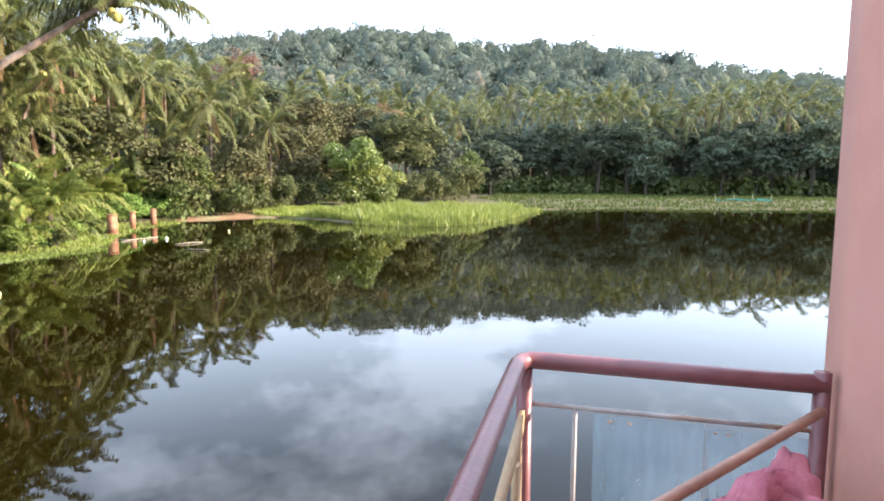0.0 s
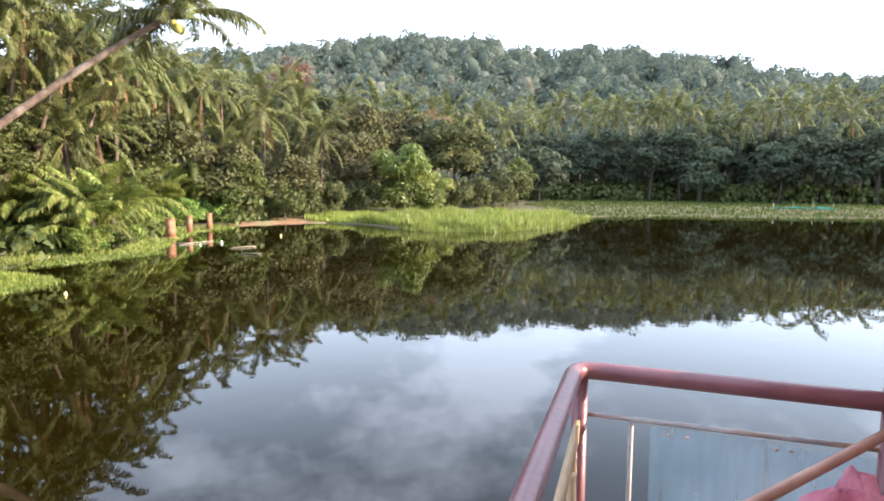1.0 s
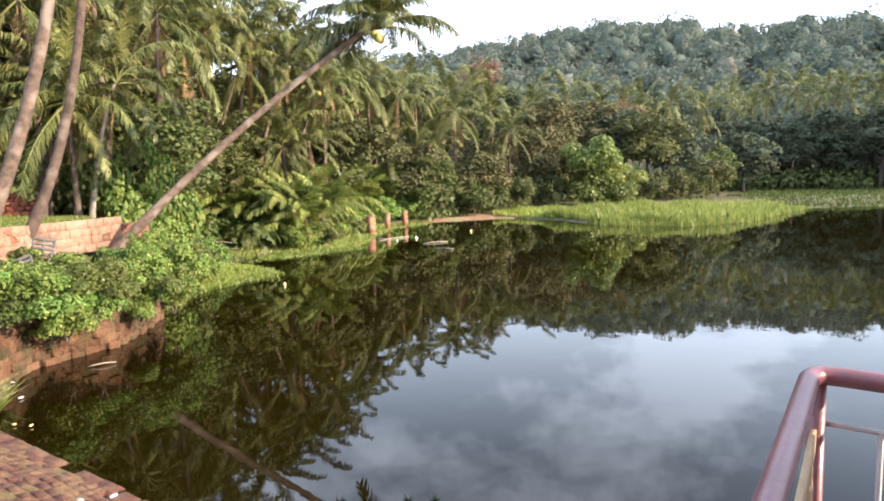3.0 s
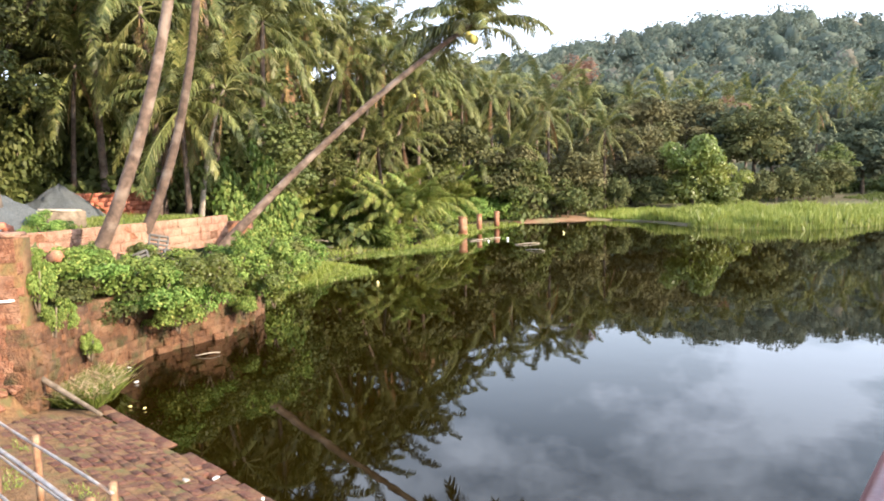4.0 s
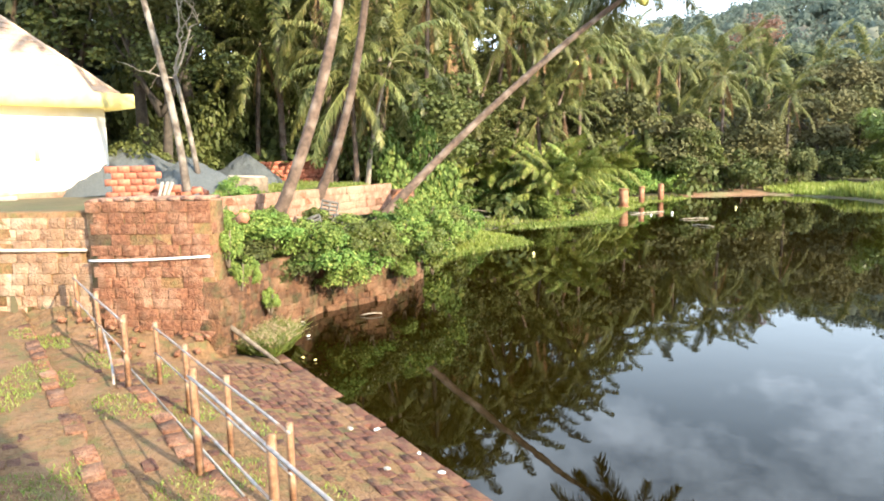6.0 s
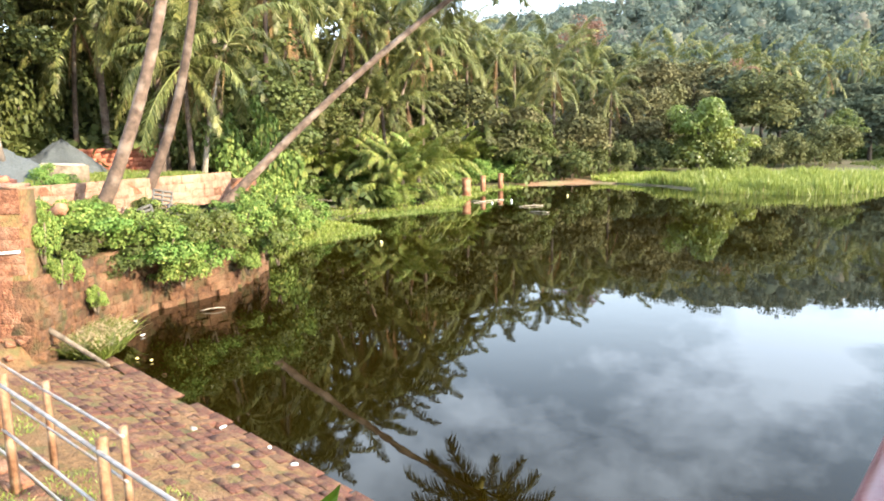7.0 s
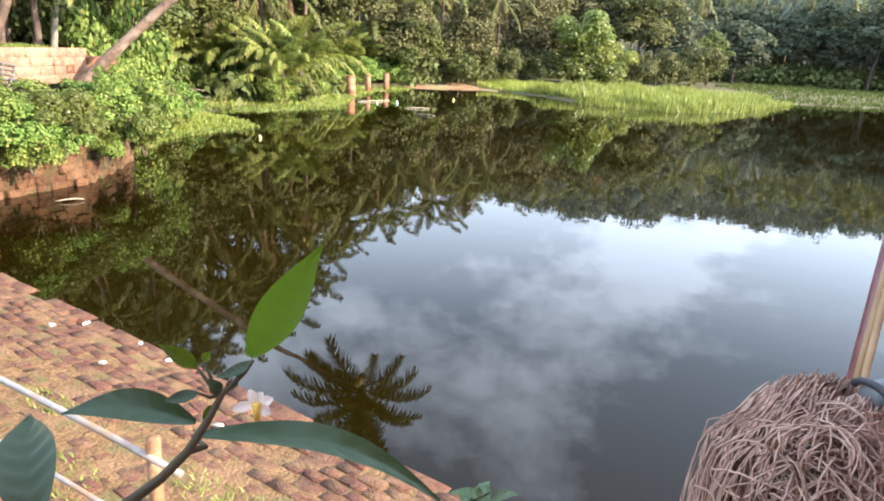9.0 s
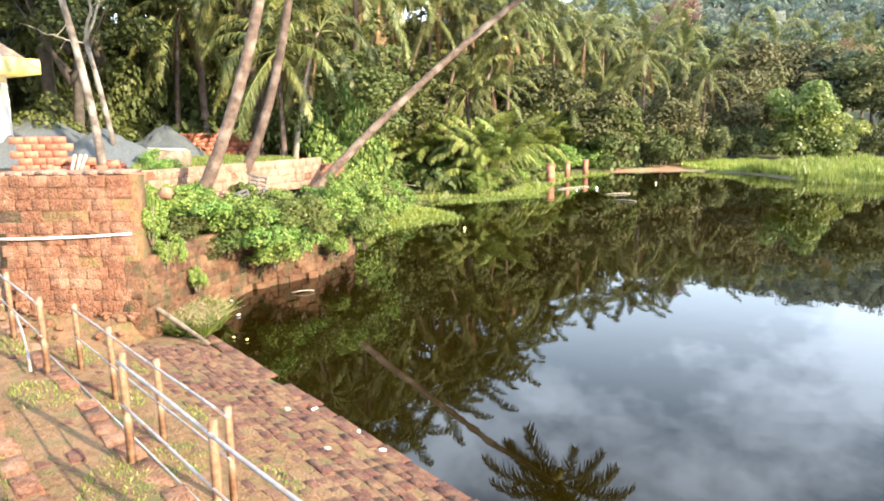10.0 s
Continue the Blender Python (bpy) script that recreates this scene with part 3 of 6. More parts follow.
def palm(base, mid, top, r0=0.17, size=1.0, fronds=16, dead=2, nuts=0, label="", mat=None, rng=None, leaf=None):
    """A coconut palm: curved ringed trunk and a crown of leaves. Places are given in the world."""
    rng = rng or np.random.default_rng(int(abs(base[0] * 131 + base[1] * 17)) + 5)
    t = thing("coconut_palm", label or "coconut palm with slender ringed trunk and arching green fronds", "palm tree", "palms", base)
    k = 64 if top[0] ** 2 + top[1] ** 2 < 2000 else 20
    pts = bez((0, 0, -0.4), np.subtract(mid, base), np.subtract(top, base), k)
    rad = r0 * (1 - 0.42 * np.linspace(0, 1, k)) * (1 + 0.07 * (np.arange(k) % 2)) + 0.10 * r0 * np.exp(-np.linspace(0, 9, k)) * 4
    part("trunk", Geo().tube(pts, rad, 9), mat or M_PALMBARK, t, smooth=False)
    q = pts[-1]
    for i in range(fronds):
        u = i / max(fronds - 1, 1)
        kit = leaf or (FAR if base[0] ** 2 + base[1] ** 2 > 6400 else FRONDS)
        me = kit[min(int(u * 7 + rng.uniform(-0.5, 0.5) + 0.2), 6) if u > 0.05 else 0] if kit is not FRONDS or rng.random() < 0.75 else SOFT[min(int(u * 4), 3)]
        set_frond(me, t, q[0], q[1], q[2] - 0.25 * u, i * 137.5 + rng.uniform(-20, 20), size * rng.uniform(0.85, 1.1), rng.uniform(-6, 6))
    for i in range(dead):
        set_frond(DEAD[i % 2], t, q[0], q[1], q[2] - 0.3, rng.uniform(0, 360), size * rng.uniform(0.7, 1.0), 0, "dead_frond")
    for i in range(nuts):
        o = new("coconut", COCO)
        o.parent = t
        a = rng.uniform(0, 6.28)
        o.location = (q[0] + 0.25 * math.cos(a), q[1] + 0.25 * math.sin(a), q[2] - rng.uniform(0.25, 0.6))
    return t


def palm_at(az, d, el, lean_az=0.0, r0=0.15, size=1.0, **kw):
    """A palm whose crown stands at elevation el as seen from the balcony."""
    x, y, d = ashore(az, d, brink(az) + 1.0)
    x1, y1 = polar(az + lean_az, d)
    z0, z1 = on_ground(x, y), 3.6 + d * math.tan(radians(el))
    return palm((x, y, z0), ((x * 0.75 + x1 * 0.25), (y * 0.75 + y1 * 0.25), z0 + 0.6 * (z1 - z0)), (x1, y1, z1), r0, size, **kw)


def low_palm(x, y, size, n=9, rng=None):
    rng = rng or np.random.default_rng(int(abs(x * 37 + y * 91)) + 1)
    t = thing("young_palm", "young stubby palm with arching pale green fronds on the bank", "palm", "young palms", (x, y, on_ground(x, y)))
    up = rng.uniform(0.5, 1.7)
    part("trunk", Geo().tube([(0, 0, -0.2), (0.03, 0.02, up * 0.5), (0, 0.03, up + 0.15)], [0.2, 0.16, 0.1], 9), M_DARKBARK, t, smooth=True)
    for i in range(n):
        set_frond(LOW[i % 4], t, 0, 0, up + 0.1, i * 137.5 + rng.uniform(-25, 25), size * rng.uniform(0.75, 1.15), rng.uniform(-8, 8))
    return t


# the palm that leans over the pond, and the pair on the terrace edge
palm((-14.88, 13.36, 1.85), (-12.22, 16.59, 5.75), (-8.9, 18.85, 8.4), 0.122, 1.0, 26, 0, 3, "coconut palm leaning far out over the pond", leaf=HANG)
palm((-13.36, 8.43, 1.8), (-11.19, 9.68, 5.5), (-10.7, 9.85, 12.5), 0.135, 1.0, 22, 1, 3, "tall coconut palm growing through the terrace edge")
palm((-14.85, 10.84, 2.2), (-13.02, 12.02, 5.25), (-12.6, 11.75, 12.4), 0.122, 1.0, 20, 2, 0, "tall coconut palm beside the low pink wall")
palm((-17.43, 8.85, 2.5), (-17.40, 8.86, 5.2), (-18.2, 7.3, 12.0), 0.102, 0.9, 16, 2, 0, "grey mottled palm trunk standing in a brick ring", mat=M_GREYBARK)
for az, d, el, la, r0, size, kw in [
    (57.4, 30, 9.2, -0.8, 0.11, 0.95, dict(dead=2, fronds=20)), (58.4, 34, 7.6, -1.0, 0.12, 0.9, {}), (70.3, 30, 15, 3, 0.17, 1, {}),
    (51.2, 27, 13.5, 0.8, 0.15, 1.0, {}), (49.3, 25.5, 6.6, 0.2, 0.10, 0.9, dict(dead=4)), (48.6, 26, 8.0, -2.6, 0.10, 0.9, dict(mat=M_PALEBARK)), (51.5, 26.5, 6.8, -2.0, 0.11, 0.85, dict(dead=3)),
    (45.5, 33, 14.5, -2.0, 0.16, 1.0, {}), (42.5, 36, 10.6, -1.5, 0.16, 1.1, dict(dead=4)), (40.5, 38, 12.8, 0, 0.16, 1.1, dict(dead=3)),
    (38.0, 34, 11.6, -2.2, 0.16, 1.05, dict(dead=3)), (35.5, 40, 13.6, 0.5, 0.16, 1.1, {}), (36.5, 30, 9.8, -3.5, 0.13, 0.9, dict(dead=2)),
    (33.5, 44, 11.8, -0.5, 0.16, 1.15, {}), (31.5, 47, 10.6, 0.0, 0.16, 1.1, dict(dead=3)), (33.8, 33, 7.8, -3.4, 0.11, 0.85, dict(dead=6, nuts=5)), (35.6, 25, 12.0, -0.5, 0.13, 0.9, dict(dead=2)), (40.2, 27.5, 9.5, -3.6, 0.10, 0.85, dict(dead=2)),
    (29.0, 52, 9.2, -0.5, 0.16, 1.1, {}), (44.0, 42, 14.5, 1, 0.16, 1.2, {}), (47.0, 42, 13.0, 0, 0.16, 1.2, {}), (53.5, 40, 14.0, 0, 0.16, 1.1, {}),
    (43.4, 31, 13.2, -0.6, 0.15, 1.05, dict(dead=2)), (46.8, 30, 16, 0.5, 0.15, 1.05, dict(dead=3)), (39.4, 33, 14.4, 0.3, 0.15, 1.05, dict(dead=3)), (55.2, 30, 15, 0.4, 0.15, 1.0, dict(dead=3)),
    (34.6, 36, 8.2, -0.4, 0.14, 1.0, dict(dead=4)), (30.4, 43, 9.0, -0.3, 0.14, 1.0, dict(dead=3)), (27.6, 47, 7.6, 0, 0.14, 1.05, dict(dead=3)),
    (25.2, 50, 2.4, 0, 0.15, 0.95, dict(dead=2)), (22.6, 54, 2.2, 0, 0.15, 0.9, dict(dead=2)), (21.0, 58, 2.8, 0, 0.15, 0.9, dict(dead=3)), (28.6, 46, 3.0, 0, 0.15, 0.95, dict(dead=2)),
    (31.6, 41, 3.4, 0, 0.15, 0.95, dict(dead=2)), (33.4, 39, 3.0, 0.4, 0.15, 0.95, dict(dead=2)), (36.2, 39, 4.0, 0, 0.15, 1.0, dict(dead=3)), (38.6, 38, 3.6, 0, 0.15, 0.95, dict(dead=2)),
    (26.5, 55, 8.0, 0, 0.15, 1.1, dict(dead=3)), (24.0, 46, 7.0, 0, 0.15, 1.1, dict(dead=2)), (22.5, 62, 7.4, 0, 0.15, 1.15, {}), (20.3, 66, 7.2, -0.3, 0.15, 1.2, dict(dead=3)),
    (19.2, 58, 5.6, 0, 0.15, 1.1, dict(dead=4)), (17.6, 74, 7.3, 0, 0.15, 1.2, {}), (16.2, 72, 5.6, 0, 0.15, 1.2, dict(dead=2)), (14.6, 62, 3.9, 0, 0.15, 1.05, dict(dead=5)),
    (12.6, 80, 6.0, 0, 0.16, 1.25, {}), (9.8, 88, 5.9, 0, 0.16, 1.3, {}), (7.2, 92, 5.6, 0, 0.16, 1.3, {}), (5.2, 92, 5.2, 0, 0.16, 1.3, {}), (3.8, 95, 5.0, 0, 0.16, 1.3, dict(dead=4)),
    (1.6, 98, 5.3, 0, 0.16, 1.3, dict(dead=3)), (-1.0, 104, 4.8, 0, 0.16, 1.3, {})]:
    palm_at(az, d, el, la, r0, size, **kw)
P_RNG = np.random.default_rng(21)
for i in range(34):
    az = -3 - i * 1.02 + P_RNG.uniform(-0.5, 0.5)
    palm_at(az, P_RNG.uniform(112, 150), P_RNG.uniform(4.4, 6.2), P_RNG.uniform(-0.3, 0.3), 0.16, 1.15, fronds=16, dead=1)
for az, d, size in [(38.5, 29, 1.15), (36.5, 31.5, 1.2), (34.6, 31, 1.25), (33.0, 34.5, 1.25), (31.2, 34, 1.1), (30.2, 38, 1.3), (28.6, 40, 1.25), (27.2, 43, 1.2), (26.2, 46, 1.3),
                    (24.8, 49, 1.4), (23.6, 50, 1.3), (37.2, 36, 1.5), (35.0, 37, 1.6), (32.0, 40, 1.6), (29.6, 45, 1.6), (27.6, 49, 1.6), (40.0, 33, 1.2), (30.8, 36, 1.25), (29.2, 37, 1.15), (27.8, 40, 1.25), (26.0, 43, 1.15), (24.4, 45, 1.2), (33.6, 32, 1.2), (32.2, 34, 1.1)]:
    low_palm(*ashore(az, d, brink(az) + (0.3 if az > 30 else 1.3))[:2], size * (0.70 if az > 30 else 0.78), 14)
    low_palm(*ashore(az + 0.8, d + 1.5, brink(az) + 1.9)[:2], size * (0.78 if az > 30 else 0.86), 13)

# ---------------------------------------------------------------- broad-leaved trees and bushes


def crown_mesh(name, mat, seed, count=1500, length=0.34, width=0.10, lumps=15, squash=0.75):
    """A crown of unit radius, centred on the origin."""
    rng = np.random.default_rng(seed)
    blobs = [(0, 0, -0.15, 0.5, 0.5, 0.45)]
    for _ in range(lumps):
        d = unit(rng.standard_normal(3))
        d[2] = abs(d[2]) * 1.0 - 0.35
        r = rng.uniform(0.17, 0.38)
        blobs.append((*(d * rng.uniform(0.45, 0.95)), r, r, r * squash))
    g = Geo()
    g.add(*clump(rng, blobs, count, length * 0.5, width * 0.9, 0.55))
    return g.mesh(name, mat)


CROWNS = {m.name: [crown_mesh("crown", m, s + i * 11, c, l, w) for i in range(3)] for m, s, c, l, w in
          ((M_BROAD, 1, 2500, 0.155, 0.045), (M_DARK, 2, 2500, 0.15, 0.046), (M_DRY, 3, 2500, 0.14, 0.039), (M_BRIGHT, 4, 4000, 0.13, 0.040), (M_BUSH, 5, 3300, 0.17, 0.031))}
FINE = {m.name: [crown_mesh("crown", m, 50 + s + i, 4300, 0.1, 0.032, 20) for i in range(2)] for m, s in ((M_BROAD, 0), (M_DARK, 5))}
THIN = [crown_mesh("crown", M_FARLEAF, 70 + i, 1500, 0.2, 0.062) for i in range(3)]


def tree(x, y, h, r, mat, seed, label, bare=0, trunk=None, rz=0.8):
    rng = np.random.default_rng(seed)
    trunk = trunk or M_DARKBARK
    z0 = on_ground(x, y)
    t = thing("tree", label, "tree", "bank trees", (x, y, z0))
    g = Geo().tube(bez((0, 0, -0.3), (rng.normal(0, 0.3), rng.normal(0, 0.3), h * 0.4), (rng.normal(0, 0.5), rng.normal(0, 0.5), h * 0.72), 10), np.linspace(0.05 * r + 0.06, 0.06, 10), 8)
    part("trunk", g, trunk, t, smooth=True)
    for i in range(4):
        a = i * 1.57 + rng.uniform(0, 1)
        s = h * rng.uniform(0.3, 0.5)
        e = (r * 0.6 * math.cos(a), r * 0.6 * math.sin(a), h * rng.uniform(0.6, 0.85))
        part("limb", Geo().tube(bez((0, 0, s), (e[0] * 0.4, e[1] * 0.4, s + 0.3 * (e[2] - s)), e, 7), np.linspace(0.03 * r + 0.03, 0.02, 7), 6), trunk, t, smooth=True)
    for i in range(2):
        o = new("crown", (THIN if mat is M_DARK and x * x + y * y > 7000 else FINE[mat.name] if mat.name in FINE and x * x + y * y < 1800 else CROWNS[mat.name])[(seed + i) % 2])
        o.parent = t
        o.matrix_basis = pose(rng.normal(0, 0.12) * r, rng.normal(0, 0.12) * r, h - r * rz * (0.85 + 0.75 * i), 0, 0, rng.uniform(0, 360)) @ Matrix.Diagonal((r * rng.uniform(0.9, 1.1), r, r * rz, 1))
    return t


def bush(x, y, r, mat, seed, label="leafy green bush on the bank", h=None, z=None):
    z0 = on_ground(x, y) if z is None else z
    t = thing("bush", label, "bush", "bushes", (x, y, z0))
    h = h or r * 0.8
    rng = np.random.default_rng(seed)
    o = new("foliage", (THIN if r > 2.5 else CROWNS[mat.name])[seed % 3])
    o.parent = t
    o.matrix_basis = pose(0, 0, h * 0.5, 0, 0, rng.uniform(0, 360)) @ Matrix.Diagonal((r, r, h, 1))
    g = Geo()
    for i in range(3):
        a = i * 2.1
        g.tube(bez((0, 0, -0.1), (0.1 * math.cos(a), 0.1 * math.sin(a), h * 0.4), (r * 0.4 * math.cos(a), r * 0.4 * math.sin(a), h * 0.8), 5), np.linspace(0.03, 0.01, 5), 5)
    part("stem", g, M_BARK, t)
    return t


T_RNG = np.random.default_rng(11)
k = 0
L_DARK, L_BROAD = "dark green broad-leaved tree with a dense crown", "broad-leaved tree with a full green crown"
# behind the terrace
for az, d, h, r, m in [(66, 27, 13, 4.2, M_BROAD), (62, 30, 14, 4.5, M_BROAD), (70, 29, 11, 4, M_BROAD), (58, 36, 15, 5, M_DARK), (54, 36, 14, 5, M_DARK), (74, 34, 10, 4.5, M_DARK),
                       (50.5, 34, 12, 4.5, M_DARK), (47, 33, 9, 4, M_BROAD), (44.5, 31, 7.5, 3.2, M_BROAD), (42.6, 34, 6.8, 2.8, M_BROAD), (66, 38, 16, 6, M_DARK), (60, 42, 17, 6, M_DARK), (54, 46, 18, 6, M_DARK),
                       (48, 46, 17, 6, M_DARK), (42.4, 56, 16, 5.5, M_DARK), (43, 48, 15, 6, M_DARK), (38.5, 44, 8, 3.8, M_DARK), (36, 52, 10.5, 4.6, M_DARK), (32, 58, 12, 5, M_DARK), (64.5, 25, 8, 2.8, M_BROAD),
                       (29.5, 44, 8.5, 3.4, M_DARK), (41, 41, 9.5, 3.8, M_DARK), (45.8, 39, 14.5, 4.5, M_DARK), (37.4, 44, 8.5, 3.6, M_BROAD), (34.4, 47, 8.8, 3.8, M_DARK), (31, 50, 11, 4.0, M_BROAD), (39.3, 38, 7.5, 3.0, M_BROAD), (28.5, 60, 13, 5, M_DARK), (26, 64, 12, 5, M_DARK), (23.5, 56, 7, 3.2, M_DRY), (22.3, 52, 5.5, 2.6, M_BROAD), (21, 58, 6, 3, M_BROAD), (20, 72, 11, 4.5, M_DARK),
                       (17.3, 60, 6.5, 3.2, M_DRY), (15.8, 64, 7, 3.4, M_DRY), (16, 82, 13, 5, M_DARK), (12.6, 66, 8, 3.6, M_DRY), (11.5, 76, 12, 4.5, M_DRY), (10, 70, 6.5, 3, M_DARK), (8.0, 82, 13, 4.8, M_DRY),
                       (7.6, 64, 7.6, 3.2, M_BRIGHT), (6.0, 66, 5.4, 2.6, M_BRIGHT), (3.2, 80, 11, 4.4, M_DARK), (5.2, 84, 12, 4.5, M_DARK), (0.5, 84, 9, 4.2, M_DARK), (-2.2, 86, 6, 3.0, M_BROAD), (-1.0, 80, 5, 3.0, M_DARK),
                       (-4.0, 100, 9, 4.5, M_DARK), (13.8, 86, 14, 5, M_DARK), (2, 104, 14, 5.5, M_DARK), (6.5, 108, 15, 5.5, M_DARK), (10.5, 104, 15, 5.5, M_DARK), (15, 104, 15, 6, M_DARK), (19, 96, 14, 6, M_DARK), (23, 88, 14, 6, M_DARK)]:
    k += 1
    x, y, d = ashore(az, d, r * 0.7)
    tree(x, y, h, r, m, k, {M_DRY: "brownish dry-leaved tree on the bank", M_BRIGHT: "bright yellow-green tree behind the reeds", M_DARK: L_DARK}.get(m, L_BROAD), rz=1.1 if m is M_BRIGHT else 0.8)
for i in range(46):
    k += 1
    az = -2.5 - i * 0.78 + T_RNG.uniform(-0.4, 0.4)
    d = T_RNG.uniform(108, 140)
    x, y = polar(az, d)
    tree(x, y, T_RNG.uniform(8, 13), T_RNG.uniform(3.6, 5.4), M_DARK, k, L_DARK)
CROWNS[M_REDDRY.name] = [crown_mesh("crown", M_REDDRY, 90 + i, 700, 0.16, 0.035) for i in range(3)]
for az, d, h, r in ((16.4, 92, 17.5, 3.6), (17.6, 96, 17, 3.2), (5.0, 88, 12.5, 2.6)):
    k += 1
    tree(*polar(az, d), h, r, M_REDDRY, k, "sparse reddish-brown drying tree above the bank", trunk=M_PALEBARK)
# undergrowth along the shore
for az, d, r, m, h in [(45.0, 23.5, 1.5, M_BROAD, 2.4), (43.2, 25.5, 1.4, M_BROAD, 1.9), (41.4, 27.5, 1.5, M_BUSH, 1.8), (44.2, 27, 1.9, M_BROAD, 4.2), (39.6, 29, 1.6, M_BUSH, 2.0), (37.6, 31, 1.6, M_BUSH, 2.0),
                       (35.8, 32.6, 1.6, M_BUSH, 1.9), (34.0, 34, 1.6, M_BROAD, 1.9), (32.4, 36, 1.6, M_BUSH, 1.8), (31.0, 38.5, 1.6, M_BROAD, 2.0), (29.6, 41, 1.6, M_BUSH, 2.2), (28.4, 43.5, 1.6, M_BROAD, 2.1), (27.2, 46, 1.8, M_BROAD, 2.4),
                       (25.8, 49, 2.0, M_BROAD, 2.6), (24.4, 51.5, 2.0, M_BUSH, 2.6), (22.8, 54, 1.8, M_BUSH, 1.8), (21.2, 56.5, 1.6, M_DRY, 1.5), (19.4, 58, 1.8, M_DRY, 1.5), (17.6, 57.5, 2.0, M_BROAD, 2.6), (15.8, 60, 2, M_BROAD, 2.6), (13.6, 62, 2, M_DARK, 2.6),
                       (11.4, 64, 2.2, M_DARK, 2.6), (3.6, 72, 2.4, M_DARK, 3), (1.6, 74, 2.4, M_DARK, 3), (-0.6, 76, 2.4, M_DARK, 2.6), (46.5, 22.6, 0.9, M_BUSH, 1.2), (47.5, 26.5, 1.3, M_BROAD, 2.0), (49.5, 27, 1.4, M_BROAD, 2.2), (52, 31.5, 1.3, M_BROAD, 1.9), (55, 31.5, 1.4, M_DARK, 2), (64, 27, 1.5, M_DARK, 2)]:
    k += 1
    bush(*ashore(az, d, brink(az))[:2], r, M_BUSH if m is M_BROAD and 24 < az < 46 else m, k, h=h * (0.66 if 23 < az < 42 else 1))
for az, d, r, h in [(50, 32, 2.2, 3.6), (52.6, 33, 2.4, 4.2), (55.4, 33.5, 2.3, 4.4), (58, 34.5, 2.4, 4.0), (60.6, 34, 2.4, 4.6), (63.4, 33, 2.4, 4.4), (66, 31, 2.3, 4.0), (68.5, 31, 2.3, 4.0), (47.6, 31, 2.2, 3.8), (61.4, 29.5, 1.8, 3.0), (64.8, 28.5, 1.8, 3.2)]:
    k += 1
    bush(*polar(az, d), r, M_BROAD, k, "tall leafy green shrub at the back of the terrace", h)
for i in range(40):
    k += 1
    bush(*polar(46 + 1.15 * i, 44 + T_RNG.uniform(-3, 4)), T_RNG.uniform(3.0, 4.2), M_DARK, k, "dark shrubby thicket behind the terrace", T_RNG.uniform(5.0, 8.0))
for i in range(64):  # a lush fringe at the foot of the palms
    k += 1
    az = 23.0 + (i % 32) * 0.7 + T_RNG.uniform(-0.3, 0.3)
    r = T_RNG.uniform(0.8, 1.35)
    bush(*ashore(az, 20, max(brink(az) + T_RNG.uniform(-0.5, 0.5) + 1.3 * (i // 32), 0.5))[:2], r, (M_BUSH, M_BRIGHT, M_BUSH, M_BROAD)[i % 4], k, "lush green shrub at the foot of the palms", r * T_RNG.uniform(0.75, 1.25))
und, hf_, base = [], [], 0
for i in range(520):
    a = RNG.uniform(-40, 66)
    d = (20 + 12 * RNG.random() + 8 * (a < 55) if a > 50 else (np.interp(a, [20, 30, 40, 50], [56, 44, 32, 27]) + 9 * RNG.random() if a > 20 else (np.interp(a, [-40, -4, 4, 20], [112, 108, 78, 60]) + 12 * RNG.random())))
    if a > 50:
        d += 8
    if 49 < a < 61:
        d = max(d, 31.5)
    x, y, d = ashore(a, d, brink(a) * 1.25 - 0.2 + 1.6 * (22 < a < 42))
    r = RNG.uniform(0.7, 1.6) * (1 + d / 130) * (0.75 if 22 < a < 42 else 1)
    z0 = on_ground(x, y)
    v, f = clump(RNG, [(x, y, z0 + r * 0.4, r, r, r * 0.8), (x + RNG.normal(0, r), y + RNG.normal(0, r), z0 + r * 0.3, r * 0.7, r * 0.7, r * 0.6)], 120, 0.34 + d * 0.003, 0.1 + d * 0.001, 0.6)
    und.append(v)
    hf_.append(f + base)
    base += len(v)
tagged(part("undergrowth", Geo().add(np.concatenate(und), np.concatenate(hf_)), M_BROAD), "dense mixed green undergrowth below the trees", "undergrowth", kind="stuff")

# ---------------------------------------------------------------- grass, reeds


def blades(rng, x, y, z, h, w, lean=0.35):
    """Upright grass blades, each a bent pointed strip."""
    n = len(x)
    a = rng.uniform(0, 2 * np.pi, n)
    b = rng.uniform(0, 2 * np.pi, n)
    hh = h * rng.uniform(0.55, 1.15, n)
    p = np.stack([x, y, z], -1)
    sd_ = np.stack([np.cos(a), np.sin(a), 0 * a], -1) * w
    bend = np.stack([np.cos(b) * lean * rng.random(n), np.sin(b) * lean * rng.random(n), np.ones(n)], -1) * hh[:, None]
    v = np.stack([p - sd_, p + sd_, p + bend * [0.4, 0.4, 0.55] + sd_ * 0.8, p + bend * [0.4, 0.4, 0.55] - sd_ * 0.8, p + bend], 1)
    o = np.arange(n)[:, None] * 5
    return v.reshape(-1, 3), o + np.array([0, 1, 2, 3]), o + np.array([3, 2, 4])


def scatter(rng, poly, n):
    """Points spread over a polygon."""
    poly = np.array(poly, float)
    lo, hi = poly.min(0), poly.max(0)
    pts = rng.uniform(lo, hi, (n * 4, 2))
    return pts[apart(poly, pts[:, 0], pts[:, 1]) < 0][:n]


G_RNG = np.random.default_rng(5)


